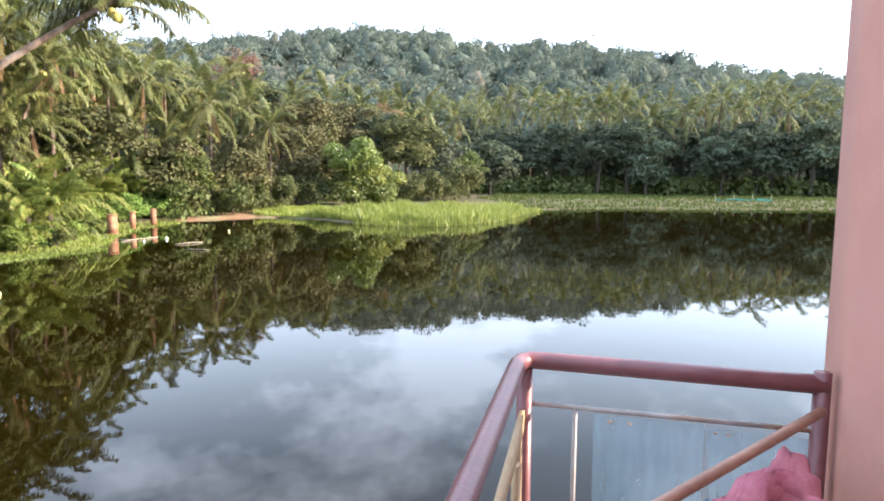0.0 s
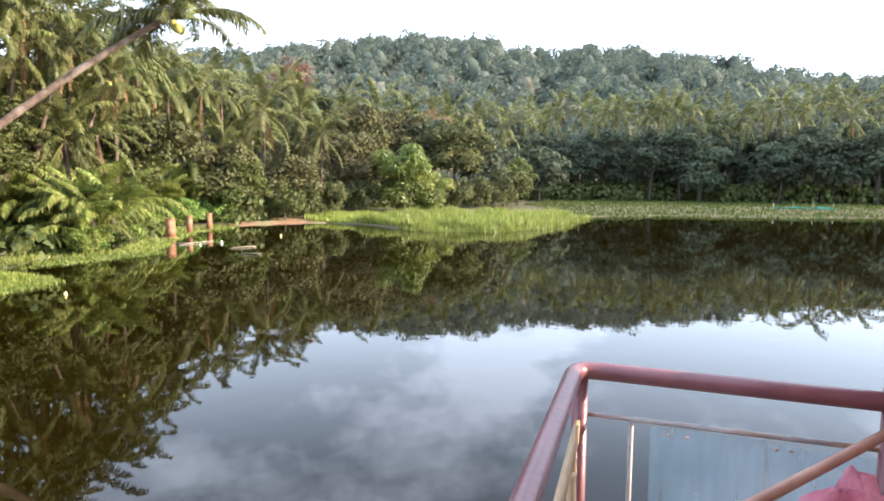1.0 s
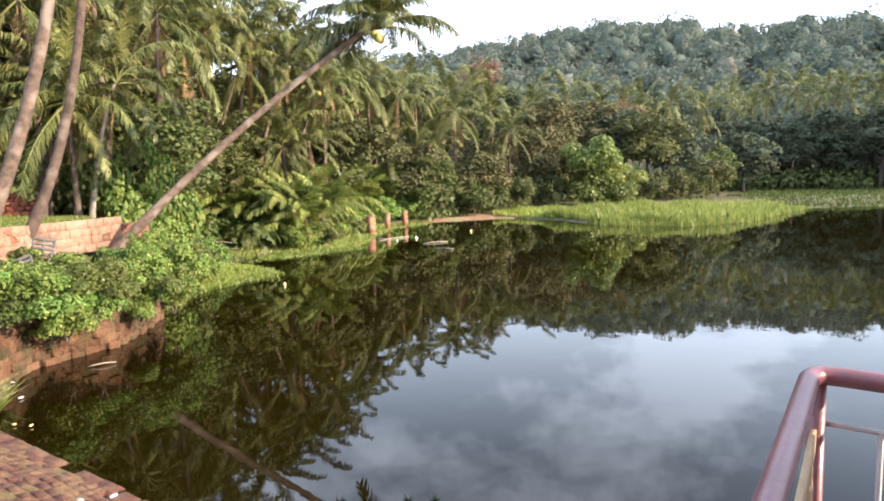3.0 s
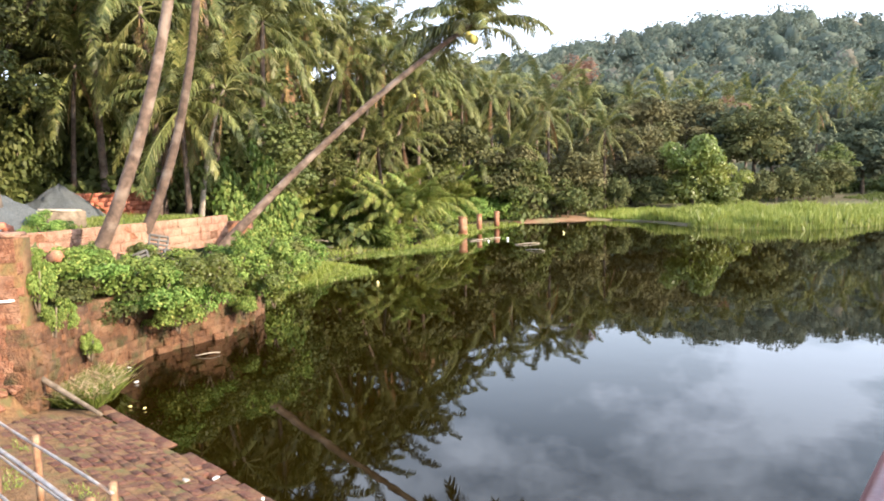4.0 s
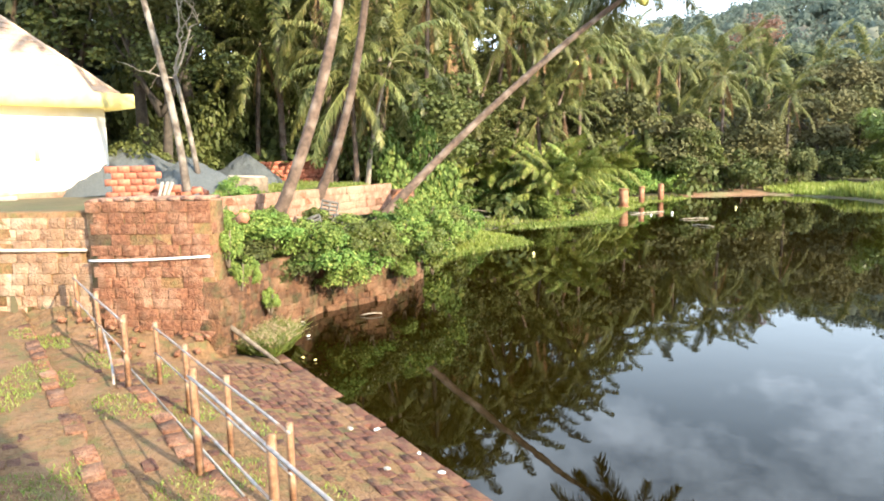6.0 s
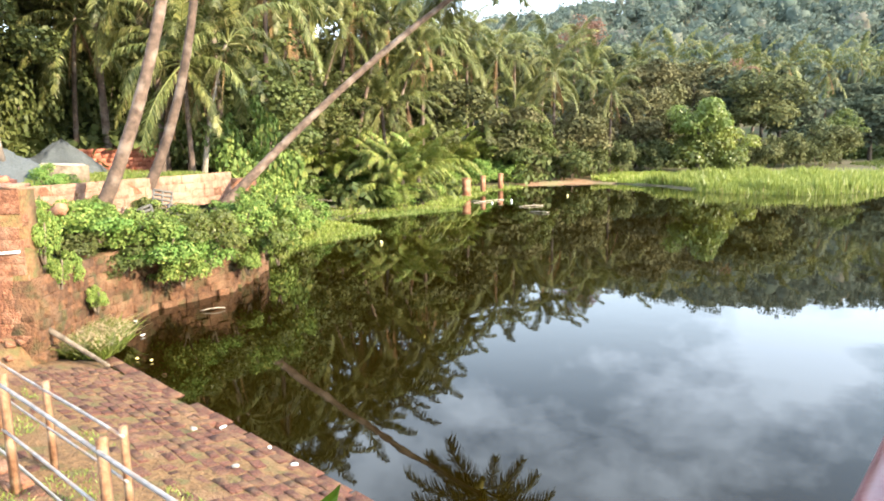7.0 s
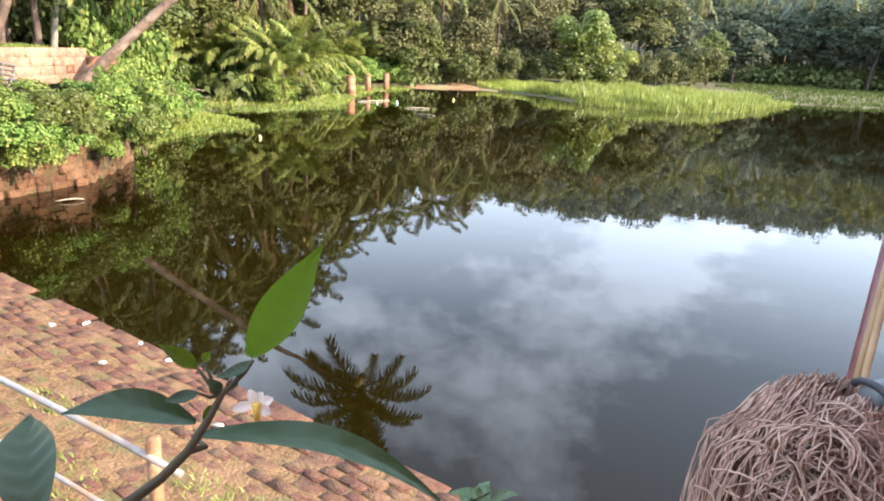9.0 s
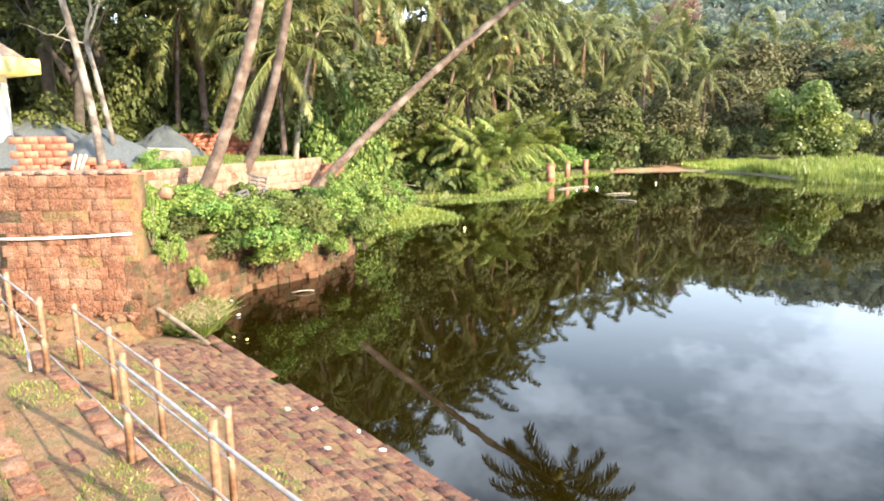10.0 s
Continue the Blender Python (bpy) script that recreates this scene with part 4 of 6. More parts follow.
def meadow(name, label, poly, n, h, w, mat, lean=0.4, z=None):
    p = scatter(G_RNG, poly, n)
    zz = ground_z(p[:, 0], p[:, 1]) if z is None else np.full(len(p), z)
    tall = h * (0.85 + 0.35 * np.sin(p[:, 0] * 1.7 + np.sin(p[:, 1] * 0.9)) * np.sin(p[:, 1] * 1.3 + 1))
    return tagged(part(name, Geo().add(*blades(G_RNG, p[:, 0], p[:, 1], np.maximum(zz, -0.02) - 0.03, tall, w, lean)), mat), label, "grass", kind="stuff")


meadow("reed_bed", "bright green reed bed standing at the water's edge", [(-11.5, 54), (-9, 52.4), (-5.8, 48.2), (0, 47.8), (3.4, 51.5), (8, 64), (6, 68), (-2, 62), (-9, 60)], 15000, 0.85, 0.05, M_REED)
meadow("dry_grass", "straw-coloured grass fringe in front of the reeds", [(-7, 48.6), (-5.8, 46.6), (0, 46.0), (3.8, 49.8), (10.4, 68.6), (7.6, 66), (2.8, 52), (-0.5, 48.8)], 5000, 0.55, 0.03, M_GRASS)
meadow("shore_grass", "short green grass on the flat shore", [(-19, 24.2), (-19.8, 27.4), (-16.4, 31.2), (-18, 36.2), (-19.6, 43), (-18.8, 49), (-20.5, 50), (-23, 42), (-22, 30), (-22, 24)], 9000, 0.22, 0.022, M_GRASS, 0.7)
meadow("shore_grass", "short olive grass along the far shore", [(9, 68.6), (19, 72.4), (29, 71.6), (45, 72.6), (75, 66), (82, 80), (60, 110), (10, 106), (4, 84)], 22000, 0.35, 0.06, M_OLIVE)
meadow("shore_grass", "tufted green grass on the spit by the red earth", [(-16, 55.5), (-10, 53), (-8, 57), (-12, 62), (-17, 60)], 5000, 0.5, 0.03, M_GRASS)
meadow("water_weed", "mat of bright green water weed and grass", [(-13.9, 14.4), (-15.0, 17.5), (-14.6, 21.6), (-16, 22.6), (-19.2, 23.2), (-20, 20), (-17, 16)], 9000, 0.17, 0.02, M_GRASS, 0.9, z=0.02)
meadow("bank_grass", "low green grass on the muddy shore", [(-15.4, 16.6), (-15.6, 21.6), (-17.5, 23.4), (-20.5, 24), (-23, 22), (-20, 17.5), (-17, 15.6)], 16000, 0.2, 0.02, M_GRASS, 0.8)
meadow("water_weed", "thin green weed strip floating by the shore", [(-18.4, 24.4), (-15.6, 30.4), (-16, 31.5), (-19.5, 28)], 2500, 0.12, 0.022, M_GRASS, 0.9, z=0.02)
meadow("terrace_grass", "patchy green grass on the terrace", [(-14.6, 9.4), (-15.6, 14), (-18, 16), (-22, 16), (-20, 11), (-16.5, 9.2)], 6000, 0.16, 0.014, M_GRASS)
p = np.array([(-20.5, 50.2), (-19, 49.3), (-16.8, 52.3), (-14.6, 54.1), (-13.6, 54.6), (-14.2, 57), (-17, 58.5), (-21, 56)])
ex, ey = np.meshgrid(np.linspace(-22, -12.5, 60), np.linspace(48.5, 59.5, 60), indexing="ij")
rise_ = apart(p, ex, ey) + 0.18 * np.sin(ex * 2.1) * np.sin(ey * 1.7)
g = Geo().grid(np.stack([ex, ey, np.where(rise_ < 0, np.maximum(0.24 * step(0.1, -2.6, rise_), ground_z(ex, ey) + 0.05), -0.3) - 0.02], -1))
tagged(part("earth_bank", g, M_RED, smooth=True), "bare red earth landing at the shore", "earth bank", kind="structure")

# ---------------------------------------------------------------- terrace and retaining walls


def wall_blocks(name, label, path, z0, z1, thick, course, length, mat, core, rng, rough=0.02, lean=0.0, limit=300):
    """A retaining wall along a line of points: an earth core and a face of single blocks."""
    t = tagged(new(name), label, "wall", kind="structure")
    path = np.array(path, float)
    shaped = []
    for s in (0.95, 0.82, 0.7, 1.08):
        x, y, z = length * s / 2, 0.1, course * 0.488
        c = 0.007
        v = [(-x, y, -z), (x, y, -z), (x, y, z), (-x, y, z), (-x, -y + c, -z), (x, -y + c, -z), (x, -y + c, z), (-x, -y + c, z),
             (-x + c * 1.6, -y, -z + c), (x - c, -y + 0.004, -z + c * 1.3), (x - c * 1.5, -y, z - c), (-x + c, -y + 0.006, z - c * 1.4)]
        q = [(4, 5, 1, 0), (5, 6, 2, 1), (6, 7, 3, 2), (7, 4, 0, 3), (8, 9, 5, 4), (9, 10, 6, 5), (10, 11, 7, 6), (11, 8, 4, 7), (11, 10, 9, 8)]
        shaped.append(Geo().add(v, q).mesh("block", mat))
    made = 0
    for a, b in zip(path[:-1], path[1:]):
        d = b - a
        ln = np.linalg.norm(d)
        d /= ln
        nrm = np.array([d[1], -d[0]])
        ang = math.degrees(math.atan2(d[1], d[0]))
        m = (a + b) / 2 - nrm * (thick / 2 - 0.010)
        core_g = Geo().box((*m, (z0 + z1) / 2 - 0.02), (ln + 0.04, thick, z1 - z0 - 0.03), rot(0, 0, ang))
        part("core", core_g, core, t)
        for r in range(int((z1 - z0) / course)):
            u = -length * 0.5 * (r % 2) + rng.uniform(-0.05, 0.05)
            zc = z0 + (r + 0.5) * course
            while u < ln - 0.05:
                i = rng.integers(0, 4)
                w = length * (0.95, 0.82, 0.7, 1.08)[i] + rng.uniform(0.004, 0.03)
                c = min(u + w / 2, ln - w / 2 + 0.03)
                u += w
                if c < 0.05 or c > ln - 0.05 or made >= limit or rng.random() < 0.02:
                    continue
                o = new("block", shaped[i])
                o.parent = t
                q = a + d * c + nrm * (rng.normal(0, rough) - 0.073 + lean * (z1 - zc))
                o.matrix_basis = pose(q[0], q[1], zc, rng.normal(0, 60 * rough), rng.normal(0, 50 * rough), ang + rng.normal(0, 90 * rough))
                made += 1
    return t


W_RNG = np.random.default_rng(31)
C0 = np.array([-10.5, 5.65])
WD = np.array([-0.81, -0.587])
W1 = C0 + WD * 2.2
NW = np.array([WD[1], -WD[0]])
wall_blocks("wall_west", "weathered red laterite block retaining wall of the terrace", [C0, W1][::-1], 0.05, 2.88, 0.5, 0.188, 0.36, M_OLDWALL, M_MORTAR, W_RNG, 0.011)
wall_blocks("wall_south", "pale lime-stained laterite retaining wall below the house", [W1 + NW * 0.1 - WD * 0.1, W1 + WD * 5.4 + NW * 0.1][::-1], 0.4, 2.72, 0.5, 0.2, 0.4, M_PALEWALL, M_MORTAR, W_RNG, 0.01)
# the wall's rough lime topping, its ledge, and its run beyond the visible stretch
ang_w = math.degrees(math.atan2(-WD[1], -WD[0]))
cap = tagged(new("wall_cap"), "crumbling lime plaster topping along the retaining wall", "wall", kind="structure")
for i in range(9):
    q = C0 + WD * (0.01 + 0.245 * (i + 0.5)) + NW * (0.25 + W_RNG.normal(0, 0.012))
    part("slab", Geo().box((*q, 2.905 + W_RNG.normal(0, 0.012)), (0.25, 0.5 + W_RNG.normal(0, 0.02), 0.06), rot(W_RNG.normal(0, 1.5), W_RNG.normal(0, 1.5), ang_w + W_RNG.normal(0, 2)), 0.02), M_PLASTER, cap)
q = W1 + WD * 2.75 + NW * 0.06
tagged(part("wall_ledge", Geo().box((*q, 2.03), (5.3, 0.08, 0.05), rot(0, 0, ang_w), 0.012), M_CONC), "thin pale ledge along the retaining wall", "wall", kind="structure")
q = W1 + WD * 7.4 + NW * 0.34
tagged(part("wall_west_end", Geo().box((*q, 1.5), (4.0, 0.5, 2.5), rot(0, 0, ang_w), 0.04), M_PALEWALL), "continuing laterite retaining wall of the terrace", "wall", kind="structure")
wall_blocks("wall_shore", "uneven laterite stone wall rising from the water", [(-10.43, 5.66), (-11.5, 7.4), (-12.25, 9.2), (-12.05, 11.0), (-12.65, 12.5), (-13.5, 13.9), (-14.4, 14.6)], -0.2, 1.5, 0.5, 0.17, 0.30, M_SHOREWALL, M_SHOREWALL, W_RNG, 0.035, 0.03)
a, b = np.array([-13.63, 7.22]), np.array([-15.1, 14.3])
d = (b - a) / np.linalg.norm(b - a)
wall_blocks("low_wall", "low wall of pink-plastered laterite blocks edging the terrace", [a, b], 1.86, 2.72, 0.3, 0.212, 0.44, M_PLASTER, M_OLDWALL, W_RNG, 0.008)
tagged(part("low_wall_end", Geo().box((-15.5, 14.95, 2.1), (1.0, 0.8, 0.75), rot(0, 0, 30), 0.05), M_OLDWALL), "broken laterite end of the low wall", "wall", kind="structure")

# things on the terrace


def heap(x, y, rx, ry, h, seed, label, mat):
    rng = np.random.default_rng(seed)
    th = np.linspace(0, 2 * np.pi, 41)[:-1]
    rr = np.linspace(0, 1, 14)
    wob = 1 + 0.10 * np.sin(th * 3 + seed) + 0.06 * np.sin(th * 7 + 2 * seed)
    z = h * (1 - rr) ** 0.9
    P_ = np.stack([rx * rr[:, None] * np.cos(th) * wob, ry * rr[:, None] * np.sin(th) * wob, z[:, None] + 0.035 * rng.standard_normal((14, 40))], -1)
    P_ = np.concatenate([P_, P_[:, :1]], 1)
    ob = part("mound", Geo().grid(P_), mat, smooth=True)
    ob.location = (x, y, on_ground(x, y) - 0.05)
    return tagged(ob, label, "gravel pile", "gravel piles")


heap(*polar(67.0, 24.5), 3.4, 2.8, 1.55, 1, "large heap of blue-grey crushed gravel", M_GRAVEL)
heap(*polar(62.9, 22.3), 2.0, 1.8, 1.15, 4, "spread heap of grey gravel beside the palm", M_GRAVEL)
heap(*polar(58.3, 27.0), 1.7, 1.6, 1.25, 2, "smaller heap of grey gravel before the brick stack", M_GRAVEL)


def brick_stack(x, y, az, nx, nz, seed, size=(0.3, 0.2, 0.17), label="loose stack of red laterite bricks", loose=1.5):
    rng = np.random.default_rng(seed)
    z0 = on_ground(x, y)
    t = thing("brick_stack", label, "brick stack", "brick stacks", (x, y, z0))
    me = Geo().box((0, 0, 0), size, None, 0.003).mesh("brick", M_BRICK)
    for k in range(nz):
        for j in range(2):
            for i in range(nx):
                if k > nz - 2 and rng.random() < (0.45 if loose > 2 else 0.12) or loose > 2 and rng.random() < 0.12:
                    continue
                o = new("brick", me)
                o.parent = t
                ex = Matrix.Rotation(radians(az), 4, "Z") @ Vector(((i - nx / 2 + 0.5 * (k % 2)) * (size[0] + 0.004), j * 0.205, 0))
                o.matrix_basis = pose(ex.x + rng.normal(0, 0.008), ex.y + rng.normal(0, 0.01), (k + 0.5) * size[2] * 1.005, rng.normal(0, 0.5 * loose - 0.5), rng.normal(0, 0.5 * loose - 0.5), az + rng.normal(0, loose))
    return t


brick_stack(*polar(54.2, 27.8), 54, 9, 6, 3, loose=7)
brick_stack(*polar(66.7, 19.6), 62, 4, 5, 4, label="block of stacked red bricks beside the house")
brick_stack(*polar(64.9, 18.9), 70, 3, 2, 5, label="short row of red bricks at the terrace edge")
for i, (az, d, tilt) in enumerate([(65.1, 18.3, 16), (64.75, 18.4, 20), (64.45, 18.5, 24)]):
    x, y = polar(az, d)
    ob = part("stone_slab", Geo().box((0, 0, 0.22), (0.07, 0.3, 0.5), rot(0, tilt, 65), 0.01), M_CONC)
    ob.location = (x, y, on_ground(x, y))
    tagged(ob, "pale concrete slab leaning on edge", "slab", "stone slabs")
x, y = polar(62.95, 19.5)
t = thing("brick_ring", "broken red brick ring round the palm's foot", "planter", "", (x, y, on_ground(x, y)))
rg = np.random.default_rng(8)
for i in range(9):
    a_ = i * 0.7
    part("brick", Geo().box((0.42 * math.cos(a_), 0.42 * math.sin(a_), 0.08 + 0.1 * (i % 3 == 0)), (0.27, 0.15, 0.14), rot(0, rg.normal(0, 8), math.degrees(a_) + 90 + rg.normal(0, 14)), 0.012), M_BRICK, t)
x, y = polar(58.3, 20.5)
t = thing("water_tank", "low weathered timber tank with a wooden lid on the terrace", "tank", "", (x, y, on_ground(x, y)))
for nm, c, s_ in (("front", (0, -0.3, 0.22), (1.1, 0.08, 0.44)), ("back", (0, 0.3, 0.22), (1.1, 0.08, 0.44)), ("side", (-0.51, 0, 0.22), (0.08, 0.52, 0.44)), ("side", (0.51, 0, 0.22), (0.08, 0.52, 0.44))):
    part(nm, Geo().box(c, s_, None, 0.012), M_BARK, t)
part("lid", Geo().box((-0.05, 0, 0.47), (1.0, 0.72, 0.05), rot(0, 3, 4), 0.01), M_OLDWOOD, t)
t.rotation_euler = (0, 0, radians(58))


def grille(x, y, z, rx, ry, rz):
    t = thing("vent_block", "grey concrete ventilation block lying in the bushes", "concrete block", "vent blocks", (x, y, z))
    for i in range(5):
        part("bar", Geo().box((0, -0.2 + i * 0.1, 0), (0.42, 0.045, 0.1), None, 0.006), M_GREYCONC, t)
    for i in range(3):
        part("rib", Geo().box((-0.195 + i * 0.195, 0, 0), (0.04, 0.42, 0.085), None, 0.006), M_GREYCONC, t)
    t.rotation_euler = (radians(rx), radians(ry), radians(rz))
    return t


for az, d, z, e in [(51.9, 16.4, 2.28, (78, 12, 60)), (53.3, 15.7, 1.98, (60, -20, 40)), (50.9, 16.0, 1.96, (62, 18, 75))]:
    grille(*polar(az, d), z, *e)
rg = np.random.default_rng(12)
me_r = [Geo().box((0, 0, 0), (0.26, 0.18, 0.14), None, 0.009).mesh("rubble_brick", M_LATERITE), Geo().box((0, 0, 0), (0.16, 0.15, 0.11), None, 0.009).mesh("rubble_brick", M_LATERITE)]
for i in range(46):
    az, d = rg.uniform(46, 60.5), rg.uniform(15.2, 16.8)
    if i > 32:
        az, d = rg.uniform(59, 62.5), rg.uniform(13.6, 15)
    x, y = polar(az, d + 1.2 * (az < 50))
    o = tagged(new("rubble_brick", me_r[i % 2]), "broken red laterite brick lying in rubble", "brick", "rubble bricks")
    o.matrix_basis = pose(x, y, max(on_ground(x, y), 1.45 if i < 33 else 2.3) + 0.07, rg.normal(0, 20), rg.normal(0, 20), rg.uniform(0, 180))

# bushes on the bench, hanging over the stone wall: place of the middle, half width, half height
HANGING = [(-11.02, 6.15, 2.1, 0.2, 0.5), (-11.15, 6.45, 1.5, 0.2, 0.4), (-12.15, 12.35, 1.35, 0.5, 0.62), (-12.3, 12.95, 0.85, 0.45, 0.5), (-12.2, 11.75, 0.75, 0.35, 0.4), (-12.56, 7.52, 2.2, 0.52, 0.33), (-12.34, 8.06, 1.98, 0.6, 0.42), (-12.17, 8.66, 1.77, 0.62, 0.5), (-11.92, 9.15, 1.41, 0.62, 0.55), (-11.9, 9.57, 0.95, 0.5, 0.5), (-12.16, 10.73, 1.54, 0.62, 0.55),
           (-12.0, 10.41, 1.08, 0.45, 0.42), (-12.45, 11.89, 1.69, 0.58, 0.58), (-12.74, 13.15, 1.91, 0.62, 0.68), (-12.5, 12.77, 1.12, 0.62, 0.68), (-12.68, 14.02, 1.47, 0.45, 0.6), (-12.0, 6.72, 2.05, 0.24, 0.36),
           (-12.2, 7.43, 1.62, 0.45, 0.32), (-12.2, 8.43, 1.3, 0.48, 0.38), (-12.0, 9.9, 1.7, 0.55, 0.4), (-12.25, 11.3, 1.25, 0.48, 0.45), (-12.9, 8.2, 2.15, 0.5, 0.32), (-13.0, 9.9, 1.95, 0.6, 0.35),
           (-12.7, 7.0, 2.35, 0.3, 0.22), (-13.1, 12.4, 1.9, 0.5, 0.5), (-13.4, 14.3, 1.5, 0.6, 0.6), (-12.1, 7.9, 1.05, 0.26, 0.3), (-11.55, 6.9, 1.35, 0.2, 0.34), (-11.45, 7.25, 0.8, 0.18, 0.26)]
for i, (x, y, zc, r, hh) in enumerate(HANGING):
    h = hh / 0.70
    m = M_BROAD if i in (17, 18, 20, 26) else M_BRIGHT if i in (2, 3, 10, 19) else M_BUSH
    bush(x * 0.98 + 0.1, y * 0.985, r / 0.72, m, 200 + i, "fresh green leafy bush hanging over the stone wall", h, zc - 0.5 * h)
for i, (az, d, r, h, z, m) in enumerate([(56.5, 15.6, 0.5, 0.5, 1.9, M_BUSH), (59.6, 16.9, 0.5, 0.5, 2.55, M_BUSH), (53.0, 16.2, 0.4, 0.4, 1.9, M_BRIGHT), (66.5, 24.5, 1.2, 1.6, None, M_BROAD)]):
    bush(*polar(az, d), r, m, 240 + i, "low green bush growing on the terrace edge", h, z)

# the house: white walls, yellow eaves, hipped tile roof
t = thing("house", "small white-washed house with yellow eaves and a tiled hip roof", "house", "", (-21.8, 8.6, 2.5))
part("wall", Geo().box((-3.0, -4.3, 1.3), (6.0, 8.6, 2.9), None, 0.02), M_WHITE, t)
part("plinth", Geo().box((-3.0, -4.3, 0.05), (6.3, 8.9, 0.3), None, 0.03), M_PLASTER, t)
part("eave_slab", Geo().box((-3.0, -4.3, 2.88), (7.4, 9.9, 0.42), None, 0.03), M_YELLOW, t, "bright yellow concrete eaves slab")
v = [(0.35, 0.35, 3.09), (0.35, -8.95, 3.09), (-6.35, -8.95, 3.09), (-6.35, 0.35, 3.09), (-3, -3.0, 6.45), (-3, -5.6, 6.45)]
part("roof", Geo().add(v, [(0, 1, 5, 4), (2, 3, 4, 5)], [(0, 4, 3), (1, 2, 5)]), M_ROOF, t, "faded pinkish tiled hip roof")
for i in range(18):
    f_ = (i + 0.5) / 18
    part("roof_rib", Geo().tube([(0.35 - 3.35 * f_, 0.35 - 3.35 * f_, 3.095 + 3.36 * f_), (0.35 - 3.35 * f_, -8.95 + 3.35 * f_, 3.095 + 3.36 * f_)], 0.022, 6), M_ROOF, t)
for e_ in ((0, 4), (1, 5)):
    part("hip_tile", Geo().tube([v[e_[0]], v[e_[1]]], 0.06, 8), M_ROOF, t)
w = part("window", Geo().box((0.02, -5.0, 1.55), (0.08, 1.0, 1.1), None, 0.01), M_OLDWOOD, t, "closed wooden window shutters")
part("sill", Geo().box((0.08, -5.0, 0.97), (0.2, 1.2, 0.07), None, 0.01), M_CONC, w)
part("strip", Geo().box((0.012, -3.3, 1.3), (0.03, 0.14, 2.8)), M_YELLOW, t, "painted yellow wall strip")
part("strip", Geo().box((0.012, -2.0, 1.45), (0.03, 0.13, 0.7)), M_YELLOW, t, "painted yellow wall strip")
for i in range(3):
    part("step", Geo().box((0.55 + 0.3 * i, -3.6, 0.22 - 0.12 * i), (0.32, 1.4, 0.13), None, 0.01), M_CONC, t)
# bare pale tree beside the house
x, y = -19.05, 10.06
t = thing("bare_tree", "leafless pale-barked tree with crooked forked limbs", "tree", "", (x, y, on_ground(x, y)))
part("trunk", Geo().tube(bez((0.05, 0.08, -0.2), (-0.02, -0.1, 1.8), (-0.21, -0.39, 3.5), 9), np.linspace(0.085, 0.06, 9), 8), M_GREYBARK, t, smooth=True)
rg = np.random.default_rng(63)


def crooked(a_, b_, r0, r1, depth):
    """A kinked limb with smaller ones branching off."""
    a_, b_ = np.array(a_, float), np.array(b_, float)
    f_ = np.linspace(0, 1, 9)[:, None]
    ln = np.linalg.norm(b_ - a_)
    pts = a_ + (b_ - a_) * f_ + np.cumsum(rg.normal(0, 0.035 * ln, (9, 3)), 0) * np.sin(np.pi * np.minimum(f_ * 1.2, 1) * 0.5)
    part("limb", Geo().tube(pts, np.linspace(r0, r1, 9), 6), M_PALEBARK, t, smooth=True)
    if depth:
        for i_ in (4, 6, 8):
            e_ = pts[i_] + unit(b_ - a_ + rg.normal(0, 0.7 * ln, 3) + np.array([0, 0, 0.2 * ln])) * ln * rg.uniform(0.35, 0.6)
            crooked(pts[i_], e_, r1 * 1.1 + (r0 - r1) * 0.2, 0.006, depth - 1)


for e_, r_, n_ in (((-0.31, -0.6, 5.6), 0.045, 2), ((0.1, 0.18, 5.8), 0.045, 2), ((-0.69, -1.41, 3.62), 0.022, 1), ((-0.06, -0.1, 4.5), 0.03, 1)):
    crooked((-0.21, -0.39, 3.4), e_, r_, 0.014, n_)

# ---------------------------------------------------------------- stepped bathing bank
NR = np.array([-0.205, -0.979])
ER = np.array([-0.979, 0.205])


def bank_s(x, y):
    return x * NR[0] + y * NR[1] + 4.072


def bank_z(s):
    s = np.asarray(s, float)
    z = np.interp(s, [-0.4, 2.0, 2.44, 2.46, 3.35, 3.37, 4.25, 4.27, 5.15, 5.17, 14], [0.02, 0.36, 0.42, 0.73, 0.79, 0.92, 0.96, 1.09, 1.13, 1.26, 1.5])
    return z


def bank_xy(u, s):
    """Along the bank (u, to the west) and away from the water (s)."""
    return u * ER[0] + (s - 4.072) * NR[0], u * ER[1] + (s - 4.072) * NR[1]


u_ = np.linspace(-14, 24, 153)
s_ = np.unique(np.concatenate([np.linspace(-1.6, 14, 90), [2.44, 2.46, 3.35, 3.37, 4.25, 4.27, 5.15, 5.17]]))
U_, S_ = np.meshgrid(u_, s_, indexing="ij")
BX, BY = bank_xy(U_, S_)
edge = BY - (3.75 - 0.2715 * BX)  # above zero: over the water
BZ = bank_z(S_) - 0.0115 + 0.012 * np.sin(3 * BX + 2 * np.sin(2 * BY)) - np.clip(edge * 6, 0, 1.0)
wl_ = (BX - C0[0]) * NW[0] + (BY - C0[1]) * NW[1]  # beyond the retaining wall
BZ = np.where(wl_ > 0.3, -0.6, BZ)
tagged(part("bank_earth", Geo().grid(np.stack([BX, BY, BZ], -1)), M_MORTAR, smooth=False), "earthen core of the stepped bank with grass in the joints", "bank", kind="structure")

# nosing of the step beside the rail
tagged(part("step_edge", Geo().box((*bank_xy(3.6, 2.43), 0.722), (13.4, 0.022, 0.02), rot(0, 0, math.degrees(math.atan2(ER[1], ER[0]))), 0.006), M_CONC), "pale concrete nosing along the bank's step", "step", kind="structure")
